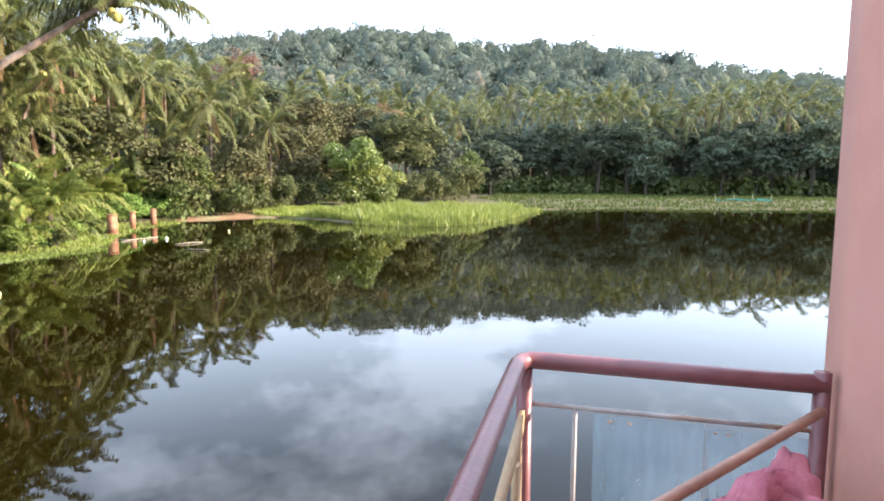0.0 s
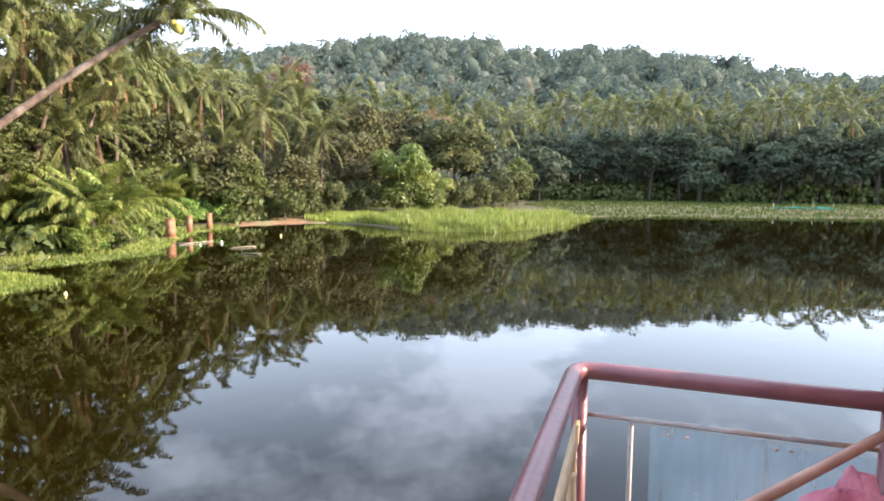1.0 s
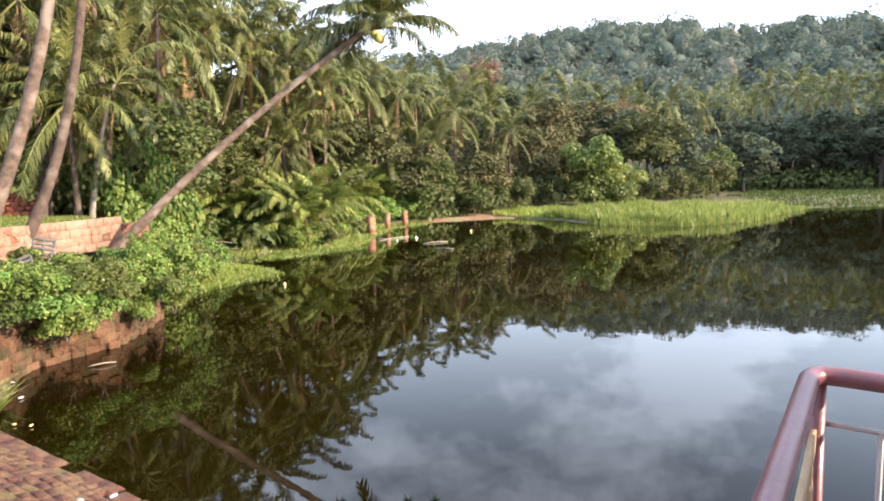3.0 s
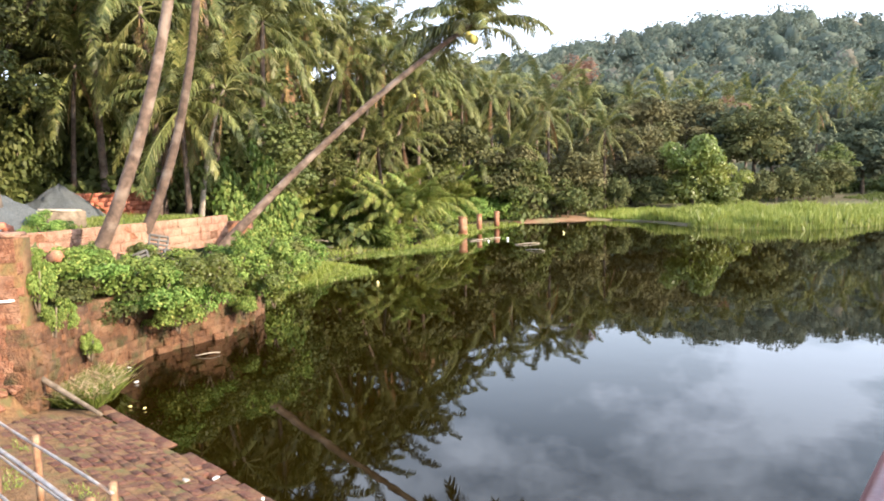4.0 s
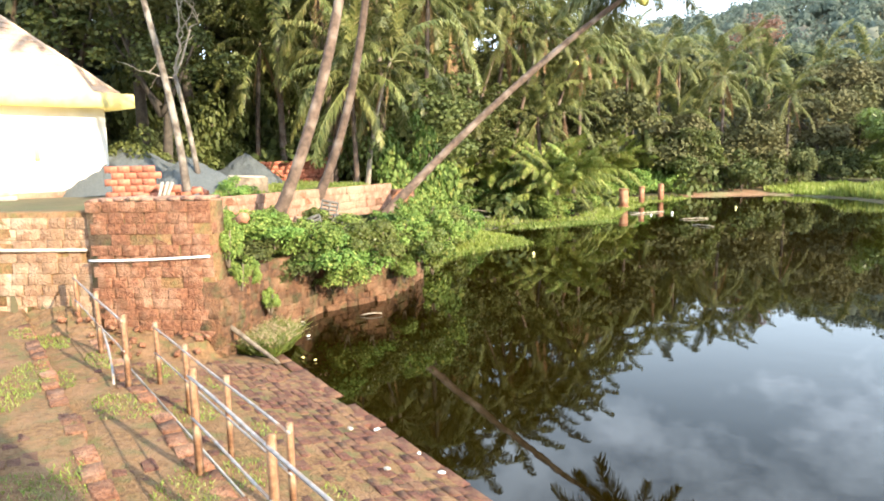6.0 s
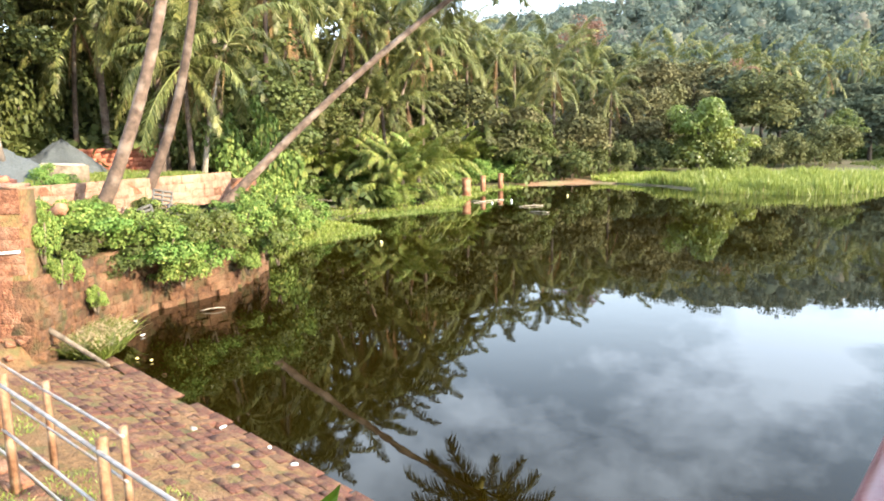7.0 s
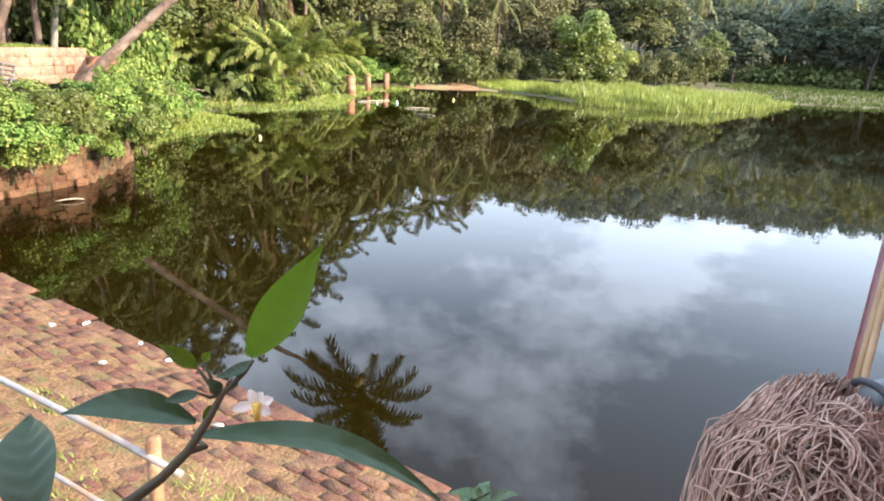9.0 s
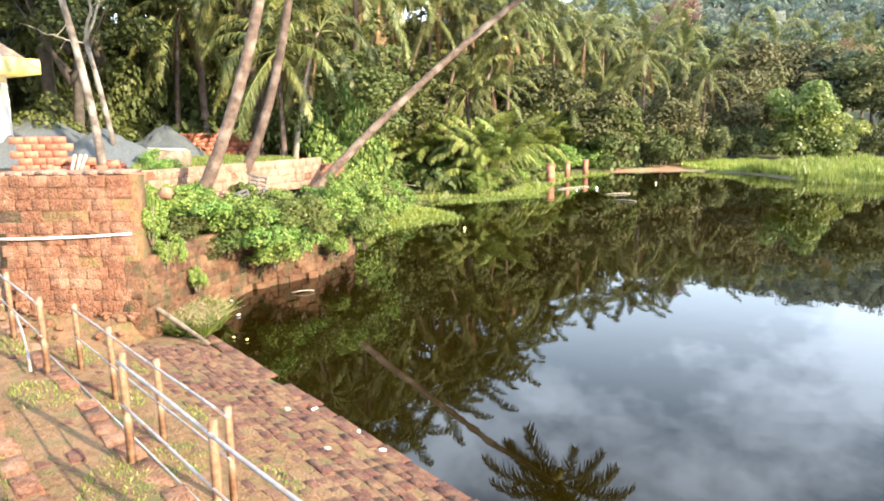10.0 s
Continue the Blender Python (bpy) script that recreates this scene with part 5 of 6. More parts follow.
p = scatter(G_RNG, [bank_xy(-2, 2.5), bank_xy(12.4, 2.5), bank_xy(12.4, 6), bank_xy(-2, 6)], 36000)
keep = np.sin(p[:, 0] * 2.3 + np.sin(p[:, 1] * 3)) * np.sin(p[:, 1] * 3.1 + p[:, 0]) > 0.22
keep &= (p[:, 0] - C0[0]) * NW[0] + (p[:, 1] - C0[1]) * NW[1] < -0.1
p = p[keep]
tagged(part("bank_grass", Geo().add(*blades(G_RNG, p[:, 0], p[:, 1], bank_z(bank_s(p[:, 0], p[:, 1])) - 0.01, 0.05, 0.005, 1.2)), M_GRASS), "low green grass growing between the steps", "grass", kind="stuff")
p = scatter(G_RNG, [bank_xy(-2, 1.3), bank_xy(12, 1.3), bank_xy(12, 2.4), bank_xy(-2, 2.4)], 9000)
keep = np.sin(p[:, 0] * 3.1 + 1) * np.sin(p[:, 1] * 4.1 + p[:, 0]) > 0.35
p = p[keep & ((p[:, 0] - C0[0]) * NW[0] + (p[:, 1] - C0[1]) * NW[1] < -0.1)]
tagged(part("bank_grass", Geo().add(*blades(G_RNG, p[:, 0], p[:, 1], bank_z(bank_s(p[:, 0], p[:, 1])) - 0.01, 0.05, 0.005, 1.2)), M_GRASS), "sparse green tufts between the paving blocks", "grass", kind="stuff")


def iron_post(t, x, y, z, h, rz):
    g = Geo().box((0, 0, 0), (0.052, 0.06, h), None, 0.012)
    o = part("post", g, M_POST, t)
    o.matrix_basis = pose(x, y, z + h / 2 - 0.1, 0, 0, rz)
    return o


def railing(label, xs, line, zt, foot, ends):
    """Two pipes on rusty angle-iron posts; line gives y from x."""
    y0 = lambda x: line[0] + line[1] * x  # noqa: E731
    t = thing("railing", label, "railing", "bank railings")
    for x in xs:
        iron_post(t, x, y0(x), foot, zt - foot + 0.14, 35)
    a_, b_ = ends
    for nm, dz, r in (("top_rail", -0.035, 0.0145), ("middle_rail", -0.42, 0.012)):
        n_pts = 12
        X_ = np.linspace(a_, b_, n_pts)
        sag = 0.006 * np.sin(np.linspace(0, 9, n_pts))
        part(nm, Geo().tube(np.stack([X_, y0(X_) - 0.03, zt + dz + sag], -1), r, 10), M_PIPE, t, smooth=True)
    return t


railing("rusty two-bar pipe railing near the water", (-9.35, -7.91, -6.39, -4.79), (2.135, -0.206), 1.235, 0.36, (-9.4, -4.74))
railing("rusty two-bar pipe railing by the brick wall", (-12.2, -10.24, -8.4), (1.5, -0.2075), 1.64, 0.72, (-12.25, -8.36))
railing("rusty two-bar pipe railing on the bank's step", (-5.53, -3.77, -2.05), (1.49, -0.209), 1.70, 0.72, (-5.57, -1.86))
t = thing("fallen_pipe", "loose bent pipe slanting from the railing to the ground", "pipe")
part("pipe", Geo().tube(bez((-10.1, 3.6, 1.2), (-9.4, 3.45, 0.95), (-8.5, 3.1, 0.8), 8), 0.016, 8), M_PIPE, t, smooth=True)
q0, q1 = C0 + WD * 0.02 - NW * 0.02, C0 + WD * 2.2 - NW * 0.02
t = thing("pvc_pipe", "white plastic pipe fixed along the laterite wall", "pipe")
pts = np.array([(*(q0 + (q1 - q0) * f_ - NW * 0.06), 1.93 - 0.07 * f_ - 0.02 * math.sin(3 * f_)) for f_ in np.linspace(0, 1, 10)])
part("pipe", Geo().tube(pts, 0.02, 10), M_PVC, t, smooth=True)
al_, ou_ = np.meshgrid(np.linspace(-0.1, 3.4, 60), np.linspace(0, 1.15, 24), indexing="ij")
qx = C0[0] + WD[0] * al_ - NW[0] * ou_
qy = C0[1] + WD[1] * al_ - NW[1] * ou_
hump = (0.36 - 0.03 * al_) * np.clip(1 - ou_ / 1.1, 0, 1) ** 1.25 * step(-0.12, 0.35, al_) * (1 + 0.18 * np.sin(5.1 * al_ + 2 * ou_)) + 0.02 * np.sin(13 * al_) * np.sin(11 * ou_)
tagged(part("soil_berm", Geo().grid(np.stack([qx, qy, bank_z(bank_s(qx, qy)) + hump - 0.03 - 0.1 * (ou_ > 1.1)], -1)), M_MORTAR, smooth=True), "reddish soil and rubble heaped against the wall's foot", "earth bank", kind="structure")
rg = np.random.default_rng(19)
me_b = Geo().box((0, 0, 0), (0.11, 0.08, 0.06), None, 0.012).mesh("rubble_brick", M_OLDWALL)
for i in range(30):
    a_, o_ = rg.uniform(0, 2.6), 1.0 * rg.random() ** 1.5
    q = C0 + WD * a_ - NW * (0.08 + o_)
    o = tagged(new("rubble_brick", me_b), "small broken laterite lump in the soil", "brick", "rubble bricks")
    o.matrix_basis = pose(q[0], q[1], float(bank_z(bank_s(*q))) + 0.34 * max(1 - o_ / 1.1, 0) ** 1.25, rg.normal(0, 25), rg.normal(0, 25), rg.uniform(0, 180)) @ Matrix.Scale(rg.uniform(0.6, 1.3), 4)
t = thing("log", "weathered log lying along the water's corner", "log")
part("log", Geo().tube(bez((-10.6, 5.92, 0.62), (-10.1, 6.05, 0.38), (-9.4, 6.12, 0.12), 10), np.linspace(0.05, 0.032, 10), 8), M_BARK, t, smooth=True)
t = thing("cut_fronds", "heap of pale cut grass and dry palm leaves by the water", "plant litter")
p = scatter(G_RNG, [(-11.5, 6.8), (-10.55, 6.0), (-9.9, 6.3), (-10.0, 6.75), (-10.6, 7.3), (-11.4, 7.5)], 520)
part("straw", Geo().add(*blades(G_RNG, p[:, 0], p[:, 1], np.full(len(p), 0.22), 0.2, 0.012, 4)), M_STRAW, t)
p = scatter(G_RNG, [(-11.5, 6.8), (-10.55, 6.0), (-9.8, 6.3), (-10.0, 6.8), (-10.6, 7.4), (-11.4, 7.6)], 2600)
part("leaves", Geo().add(*blades(G_RNG, p[:, 0], p[:, 1], np.full(len(p), 0.1), 0.28, 0.014, 2.0)), M_GRASS, t)
for x, y, z in [(-11.3, 6.95, 0.22)]:
    ob = part("plastic_bag", Geo().ball((0, 0, 0), (0.16, 0.09, 0.06), 5, 9, 0.14, np.random.default_rng(2)), M_LITTER)
    ob.location = (x, y, z)
    tagged(ob, "crumpled white plastic bag on the straw", "litter", "litter")
rg = np.random.default_rng(77)
LIT = [(-12.2, 8.7), (-6.15, 5.36), (-5.25, 5.2), (-4.73, 5.02), (-11.7, 8.3), (-11.9, 8.1), (-10.7, 7.7), (-9.6, 6.75), (-9.3, 6.8)]
for i, (x, y) in enumerate(LIT):
    me = Geo().ball((0, 0, 0), (rg.uniform(0.03, 0.06) if i else 0.12, 0.025 if i else 0.05, 0.014), 4, 8, 0.2, rg).mesh("litter", M_LITTER if i not in (7, 8) else M_YELLOW)
    ob = tagged(new("litter", me), "small scrap of plastic litter at the waterline", "litter", "litter")
    ob.matrix_basis = pose(x, y, 0.03 if i not in (1, 2, 3) else 0.09, 0, 0, rg.uniform(0, 180))
for i, (x, y, sx) in enumerate([(-3.42, 4.06, 0.06), (-2.95, 4.2, 0.065), (-5.1, 4.55, 0.05), (-6.3, 5.05, 0.06)]):
    me = Geo().ball((0, 0, 0), (sx, 0.035, 0.012), 4, 9, 0.2, rg).mesh("stone", M_CONC)
    ob = tagged(new("stone", me), "pale flat stone lying on the paving", "stone", "loose stones")
    ob.matrix_basis = pose(x, y, float(bank_z(bank_s(x, y))) + 0.03, 0, 0, rg.uniform(-30, 10))
t = thing("dry_leaf", "orange dry leaf lying at the water's edge", "leaf", "", (-2.75, 4.42, 0.1))
part("blade", Geo().ball((0, 0, 0), (0.05, 0.03, 0.012), 4, 8), M_YELLOW, t)

# floats, sticks and old posts in the water


def brick_post(x, y, w, h, mat, label, seed):
    rng = np.random.default_rng(seed)
    t = thing("brick_pillar", label, "pillar", "old pillars", (x, y, -0.1))
    turn = rot(0, 0, 24 + rng.normal(0, 4))
    part("shaft", Geo().box((0, 0, h / 2 - 0.06), (w, w, h - 0.1), turn, 0.01), mat, t)
    part("cap", Geo().box((0, 0, h - 0.06), (w * 1.07, w * 1.07, 0.08), turn, 0.015), mat, t)
    part("footing", Geo().box((0, 0, 0.08), (w * 1.2, w * 1.2, 0.14), turn, 0.02), mat, t)
    return t


brick_post(-19.66, 39.2, 0.58, 1.3, M_PALERED, "square red brick pillar standing in the shallows", 1)
brick_post(-19.75, 42.0, 0.35, 1.3, M_PALERED, "square red brick pillar standing in the shallows", 2)
brick_post(-20.0, 45.6, 0.35, 1.3, M_PALERED, "weathered red brick pillar at the shore", 3)
brick_post(-21.9, 29.0, 0.4, 0.95, M_PALERED, "broken red brick stub on the grassy shore", 4)
for x, y, r, m in [(-13.1, 19.25, 0.055, M_FLOAT), (-13.4, 41.23, 0.07, M_FLOAT), (-15.2, 36.2, 0.075, M_LITTER), (-15.8, 34.8, 0.05, M_LITTER)]:
    ob = part("float", Geo().ball((0, 0, 0), (r, r, r * 1.5), 7, 10), m, smooth=True)
    ob.location = (x, y, r * 0.6)
    tagged(ob, "small pale plastic net float on the water", "float", "floats")
for a_, b_ in [((-16.9, 34.6), (-16.1, 37.2)), ((-13.6, 33.4), (-12.6, 34.5)), ((-12.1, 31.1), (-11.0, 30.9)), ((-17.6, 35.6), (-16.6, 35.4)), ((-11.2, 9.5), (-10.9, 9.9))]:
    ob = part("driftwood", Geo().tube(bez((*a_, 0.02), ((a_[0] + b_[0]) / 2 + 0.1, (a_[1] + b_[1]) / 2, 0.09), (*b_, 0.03), 6), 0.012 if a_[1] < 20 else 0.022, 6), M_OLDWOOD)
    tagged(ob, "bleached stick floating on the pond", "stick", "driftwood")
t = thing("tarpaulin_fence", "low teal tarpaulin fence at the far shore", "fence", "", (0, 0, 0))
X_ = np.linspace(34, 41, 30)
part("sheet", Geo().grid(np.stack([np.stack([X_, 83 + 0.1 * np.sin(X_ * 3), np.full(30, z) + (z > 0.5) * 0.06 * np.sin(X_ * 2.1)], -1) for z in (0.25, 0.5, 0.8)])), M_TEAL, t, smooth=True)
for x in (34, 36.3, 38.6, 41):
    part("stake", Geo().tube([(x, 83.05, -0.2), (x, 83.05, 1.25)], 0.03, 6), M_OLDWOOD, t)
for i, (x0, y0_, e, f_) in enumerate([(-22.6, 24.5, (2.6, 0.9, 0.5), (1.2, 0.2, 0.75)), (-21.8, 25.2, (1.9, -0.9, 0.35), (0.9, -0.3, 0.8)), (-21.5, 24.2, (1.5, 1.6, 0.3), (0.6, 0.5, 0.6))]):
    ob = part("fallen_branch", Geo().tube(bez((0, 0, 0.05), f_, e, 8), np.linspace(0.05, 0.015, 8), 6), M_PALEBARK)
    ob.location = (x0, y0_, on_ground(x0, y0_))
    tagged(ob, "bleached fallen branch on the shore", "branch", "fallen branches")

# ---------------------------------------------------------------- balcony and building
FD = np.array([0.958, -0.287])  # along the front rail
BD = np.array([-0.2215, -0.9752])  # along the side rail, away from the pond
RC = np.array([0.21, 1.75])
ang_f, ang_b = math.degrees(math.atan2(FD[1], FD[0])), math.degrees(math.atan2(BD[1], BD[0]))
ZR = 3.106


def bal(f, b, z):
    """A place on the balcony: along the front rail, back along the side rail, height."""
    return (RC[0] + FD[0] * f + BD[0] * b, RC[1] + FD[1] * f + BD[1] * b, z)


tagged(part("balcony_floor", Geo().box(bal(1.0, 2.2, 1.98), (2.3, 4.6, 0.2), rot(0, 0, ang_f), 0.01), M_CONC), "grey concrete balcony slab", "floor", kind="structure")
tagged(part("wall_front", Geo().box(bal(1.993, -0.02, 3.9), (2.45, 0.24, 6.4), rot(0, 0, ang_f), 0.012), M_PINK), "smooth salmon-pink painted house wall", "wall", kind="structure")
tagged(part("wall_side", Geo().box(bal(1.6, 2.6, 3.9), (0.24, 4.9, 6.4), rot(0, 0, ang_f)), M_PINK), "salmon-pink painted side wall of the house", "wall", kind="structure")
tagged(part("wall_back", Geo().box(bal(1.6, 5.2, 3.9), (5.0, 0.24, 6.4), rot(0, 0, ang_f)), M_PINK), "salmon-pink painted back wall of the balcony", "wall", kind="structure")
for b_ in (0.3, 2.6):
    tagged(part("balcony_beam", Geo().box(bal(0.5, b_, 0.95), (0.25, 0.25, 1.9), rot(0, 0, ang_f), 0.01), M_CONC), "plain concrete pier under the balcony", "pier", kind="structure")

t = thing("balcony_railing", "glossy maroon-painted steel pipe balcony railing", "railing")
arc = [bal(0.0, 4.2, ZR), bal(0.0, 2.0, ZR), bal(0, 0.06, ZR), bal(0.008, 0.025, ZR), bal(0.03, 0.004, ZR), bal(0.07, 0.0, ZR), bal(0.4, 0, ZR), bal(0.745, 0, ZR)]
part("top_rail", Geo().tube(arc, 0.0235, 16), M_MAROON, t, smooth=True)
part("corner_post", Geo().tube([bal(0.015, 0.012, 2.05), bal(0.015, 0.012, ZR - 0.02)], 0.021, 14), M_MAROON, t, smooth=True)
part("wall_post", Geo().tube([bal(0.73, 0.0, 2.05), bal(0.73, 0.0, ZR + 0.03)], 0.02, 14), M_MAROON, t, smooth=True)
part("side_post", Geo().tube([bal(0.0, 1.35, 2.05), bal(0.0, 1.35, ZR - 0.02)], 0.02, 14), M_MAROON, t, smooth=True)
part("lower_bar", Geo().tube([bal(0.02, 0, 2.985), bal(0.73, 0, 2.99)], 0.007, 8), M_PIPE, t, smooth=True)
part("baluster", Geo().tube([bal(0.15, 0, 2.06), bal(0.15, 0, 2.985)], 0.007, 8), M_PIPE, t, smooth=True)
t = thing("wooden_boards", "raw pale timber boards tied inside the side railing", "boards")
for a_, b_, w_ in [((0.012, 0.02, 2.95), (0.016, 1.2, 2.905), 0.052), ((0.012, 0.06, 2.20), (0.008, 0.10, 2.93), 0.05), ((0.014, 0.30, 2.15), (0.014, 0.16, 2.88), 0.06), ((0.014, 1.16, 2.40), (0.014, 0.90, 2.90), 0.07), ((0.014, 1.42, 2.30), (0.014, 1.24, 2.90), 0.07)]:
    p0_, p1_ = np.array(bal(*a_)), np.array(bal(*b_))
    d = unit(p1_ - p0_)
    side = unit(np.cross(d, np.array([FD[0], FD[1], 0.0])))
    nn = np.cross(side, d)
    R3 = np.stack([side, nn, d], 1)
    part("board", Geo().box((p0_ + p1_) / 2, (w_, 0.014, np.linalg.norm(p1_ - p0_)), R3, 0.004), M_WOOD, t)

t = thing("plastic_sheet", "pale blue translucent plastic sheet fixed below the front rail", "sheet")
for f0, f1, dz in ((0.2, 0.475, 0.0), (0.48, 0.74, -0.01)):
    X_ = np.linspace(f0, f1, 8)
    part("panel", Geo().grid([[bal(x + (0.03 * (2.97 - z) * 3 if f0 > 0.3 else 0), -0.018 - 0.004 * math.sin(9 * x + 3 * z), z + dz) for x in X_] for z in (2.97, 2.7, 2.4, 2.1)]), M_SHEET, t, smooth=True)
for f_ in (0.24, 0.29, 0.5, 0.53):
    part("bolt", Geo().ball(bal(f_, -0.004, 2.955), (0.006, 0.004, 0.003), 4, 8), M_POLE, t)

# mop across the railing, cloths drying on its handle
t = thing("mop", "old string mop hanging over the railing on a brown handle", "mop")
P0_, P1_ = np.array((-0.02, 0.80, 3.0)), np.array((0.90, 1.50, 3.06))
part("handle", Geo().tube([P0_ + (P1_ - P0_) * f_ for f_ in np.linspace(-0.02, 0.98, 6)], 0.012, 12), M_POLE, t, smooth=True)
d = unit(P1_ - P0_)
part("ferrule", Geo().tube([P0_ - d * 0.05, P0_ - d * 0.045, P0_ - d * 0.012, P0_ - d * 0.008], [0.012, 0.0145, 0.014, 0.0125], 14), M_GREYBAND, t, smooth=True)
part("clamp", Geo().tube([P0_ - d * 0.05 + np.array([-0.012 * math.cos(a_), 0.014 * math.cos(a_), 0.009 * math.sin(a_) + 0.004]) for a_ in np.linspace(0, 3.3, 9)], 0.004, 8), M_BLACK, t, "black rubber band", True)
rg = np.random.default_rng(40)
cen = np.array((-0.088, 0.785, 0))
grp = [Geo() for _ in range(6)]
for i in range(1900):
    a_ = rg.uniform(0, 2 * np.pi)
    rr = 0.092 * math.sqrt(rg.uniform(0.15, 1))
    ex, ey = rr * math.cos(a_) * 1.05, rr * math.sin(a_) * 0.75
    top = np.array((-0.075 + 0.78 * ex, 0.787 + 0.7 * ey, 3.0 - 0.035 * (rr / 0.092) ** 2 + rg.uniform(-0.008, 0.004)))
    kk = 16
    f_ = np.linspace(0, 1, kk)[:, None]
    shoulder = np.array((cen[0] + ex, cen[1] + ey, 2.955 - 0.65 * rr))
    end = np.array((cen[0] + ex * 1.1 - 0.01, cen[1] + ey * 1.1, rg.uniform(2.42, 2.58)))
    pts = np.where(f_ < 0.3, top + (shoulder - top) * (f_ / 0.3) ** 0.8, shoulder + (end - shoulder) * (f_ - 0.3) / 0.7)
    wig = np.cumsum(rg.normal(0, 0.0034, (kk, 3)), 0)
    fold = 0.014 * np.sin(7 * a_ + 1.3) * np.clip((f_ - 0.2) / 0.5, 0, 1)  # the strands hang in thick locks
    grp[i % 6].tube(pts + wig + fold * np.array([math.cos(a_), math.sin(a_), 0]), 0.00115, 4, False)
for i in range(420):  # loops on top
    a_, dx_ = rg.uniform(0, 6.28), rg.normal(0.01, 0.036)
    c_ = cen + np.array((dx_, rg.normal(-0.02, 0.022), 2.972 - 9 * dx_ * dx_ - abs(rg.normal(0, 0.075))))
    th = np.linspace(0, rg.uniform(3, 6.5), 14)
    r1, r2 = rg.uniform(0.015, 0.045), rg.uniform(0.01, 0.03)
    out = np.stack([r1 * np.cos(th) * math.cos(a_), r1 * np.cos(th) * math.sin(a_) - 0.03, r2 * np.sin(th)], -1)
    grp[i % 6].tube(c_ + out + np.cumsum(rg.normal(0, 0.0015, (14, 3)), 0), 0.0011, 4, False)
yarn = Geo()
for q in grp:
    off = yarn.n
    yarn.v += q.v
    yarn.f += [f_ + off for f_ in q.f]
    yarn.n += q.n
tagged(part("yarn", yarn, M_MOP, t), kind="stuff")
part("yarn_core", Geo().tube([(-0.06, 0.79, 2.985), (-0.085, 0.785, 2.955), (-0.105, 0.785, 2.87), (-0.105, 0.785, 2.6), (-0.105, 0.785, 2.45)], [0.006, 0.018, 0.048, 0.062, 0.056], 12), M_MOP, t, smooth=True)


def cloth(name, label, mat, f0, f1, drop, seed, puff=0.05, low=0.0):
    """A cloth folded over the mop's handle between two points of it."""
    rng = np.random.default_rng(seed)
    ph = rng.uniform(0, 6, 4)
    nu, nv = 26, 30
    pts = np.zeros((nu, nv, 3))
    sd2 = np.array([-d[1], d[0], 0])
    for i in range(nu):
        f_ = f0 + (f1 - f0) * i / (nu - 1)
        c = P0_ + (P1_ - P0_) * f_
        for j in range(nv):
            w = (j / (nv - 1) - 0.5) * 2
            wave = puff * (0.4 * math.sin(9 * f_ / (f1 - f0) + ph[0]) + 0.3 * math.sin(17 * f_ / (f1 - f0) + ph[1] + 2 * w) + 0.16 * math.sin(41 * f_ / (f1 - f0) + 7 * w + ph[3]))
            hang = abs(w) ** 1.3 * drop * (1 + 0.25 * math.sin(5 * f_ / (f1 - f0) + ph[2] + w))
            pts[i, j] = c + sd2 * (0.028 * math.tanh(w * 5) + wave * abs(w) + 0.02 * w) + np.array([0, 0, 0.02 - low - 0.03 * math.sin(14 * f_ + ph[2]) - hang + 0.014 * math.sin(23 * w + 31 * f_ / (f1 - f0) + ph[3])])
    ob = part(name, Geo().grid(pts), mat, smooth=True)
    so = ob.modifiers.new("thickness", "SOLIDIFY")
    so.thickness = 0.004
    return tagged(ob, label, "cloth", "drying cloths")


cloth("towel", "crumpled deep pink cloth drying over the mop handle", M_CLOTH, 0.60, 0.86, 0.13, 3, 0.12, 0.10)
cloth("rag", "dark blue rag hung over the mop handle", M_BCLOTH, 0.47, 0.60, 0.18, 4, 0.08, 0.06)

# flowering shrub beside the balcony


def leaf_geo(base, tip, width, nrm, curl=0.1, fold=0.18, droop=0.0, vein=0.045, ribs=46):
    """A pointed leaf with a grooved midrib and wavy edges."""
    base, tip, nrm = np.array(base, float), np.array(tip, float), np.array(nrm, float)
    ax = tip - base
    ln = np.linalg.norm(ax)
    ax = ax / ln
    side = unit(np.cross(ax, nrm))
    up = np.cross(side, ax)
    k, m = 30, 11
    pts = np.zeros((k, m, 3))
    for i in range(k):
        s = i / (k - 1)
        w = width * math.sin(math.pi * min(s * 0.94 + 0.03, 1)) ** 0.85 * (1 - 0.30 * s) * (1 - 0.55 * s**4)
        for j in range(m):
            q = (j / (m - 1) - 0.5) * 2
            rip = vein * width * math.sin(s * ribs - 5 * abs(q)) * abs(q) ** 0.5 * (1 - abs(q)) * 2
            pts[i, j] = base + ax * ln * s + side * w * q * 0.5 + up * (fold * w * abs(q) ** 1.4 + curl * ln * math.sin(math.pi * s) + rip) - np.array([0, 0, droop * ln * s * s])
    return Geo().grid(pts)


t = thing("flowering_shrub", "glossy-leaved flowering shrub with white pinwheel blossoms", "shrub", "", (-0.9, 0.3, 0.8))
O = np.array((-0.9, 0.3, 0.8))
TWIG = np.array((-0.257, 0.092, 3.239))


def sh(name, geo, mat, label="", smooth=True):
    for j_, v in enumerate(geo.v):  # the upper twig bends in over the rail
        w_ = np.clip((v[:, 2] - 2.5) / 0.4, 0, 1) * np.clip((0.65 - v[:, 1]) / 0.15, 0, 1)
        geo.v[j_] = v - w_[:, None] * 0.32 * (v - TWIG) - O
    return part(name, geo, mat, t, label, smooth)


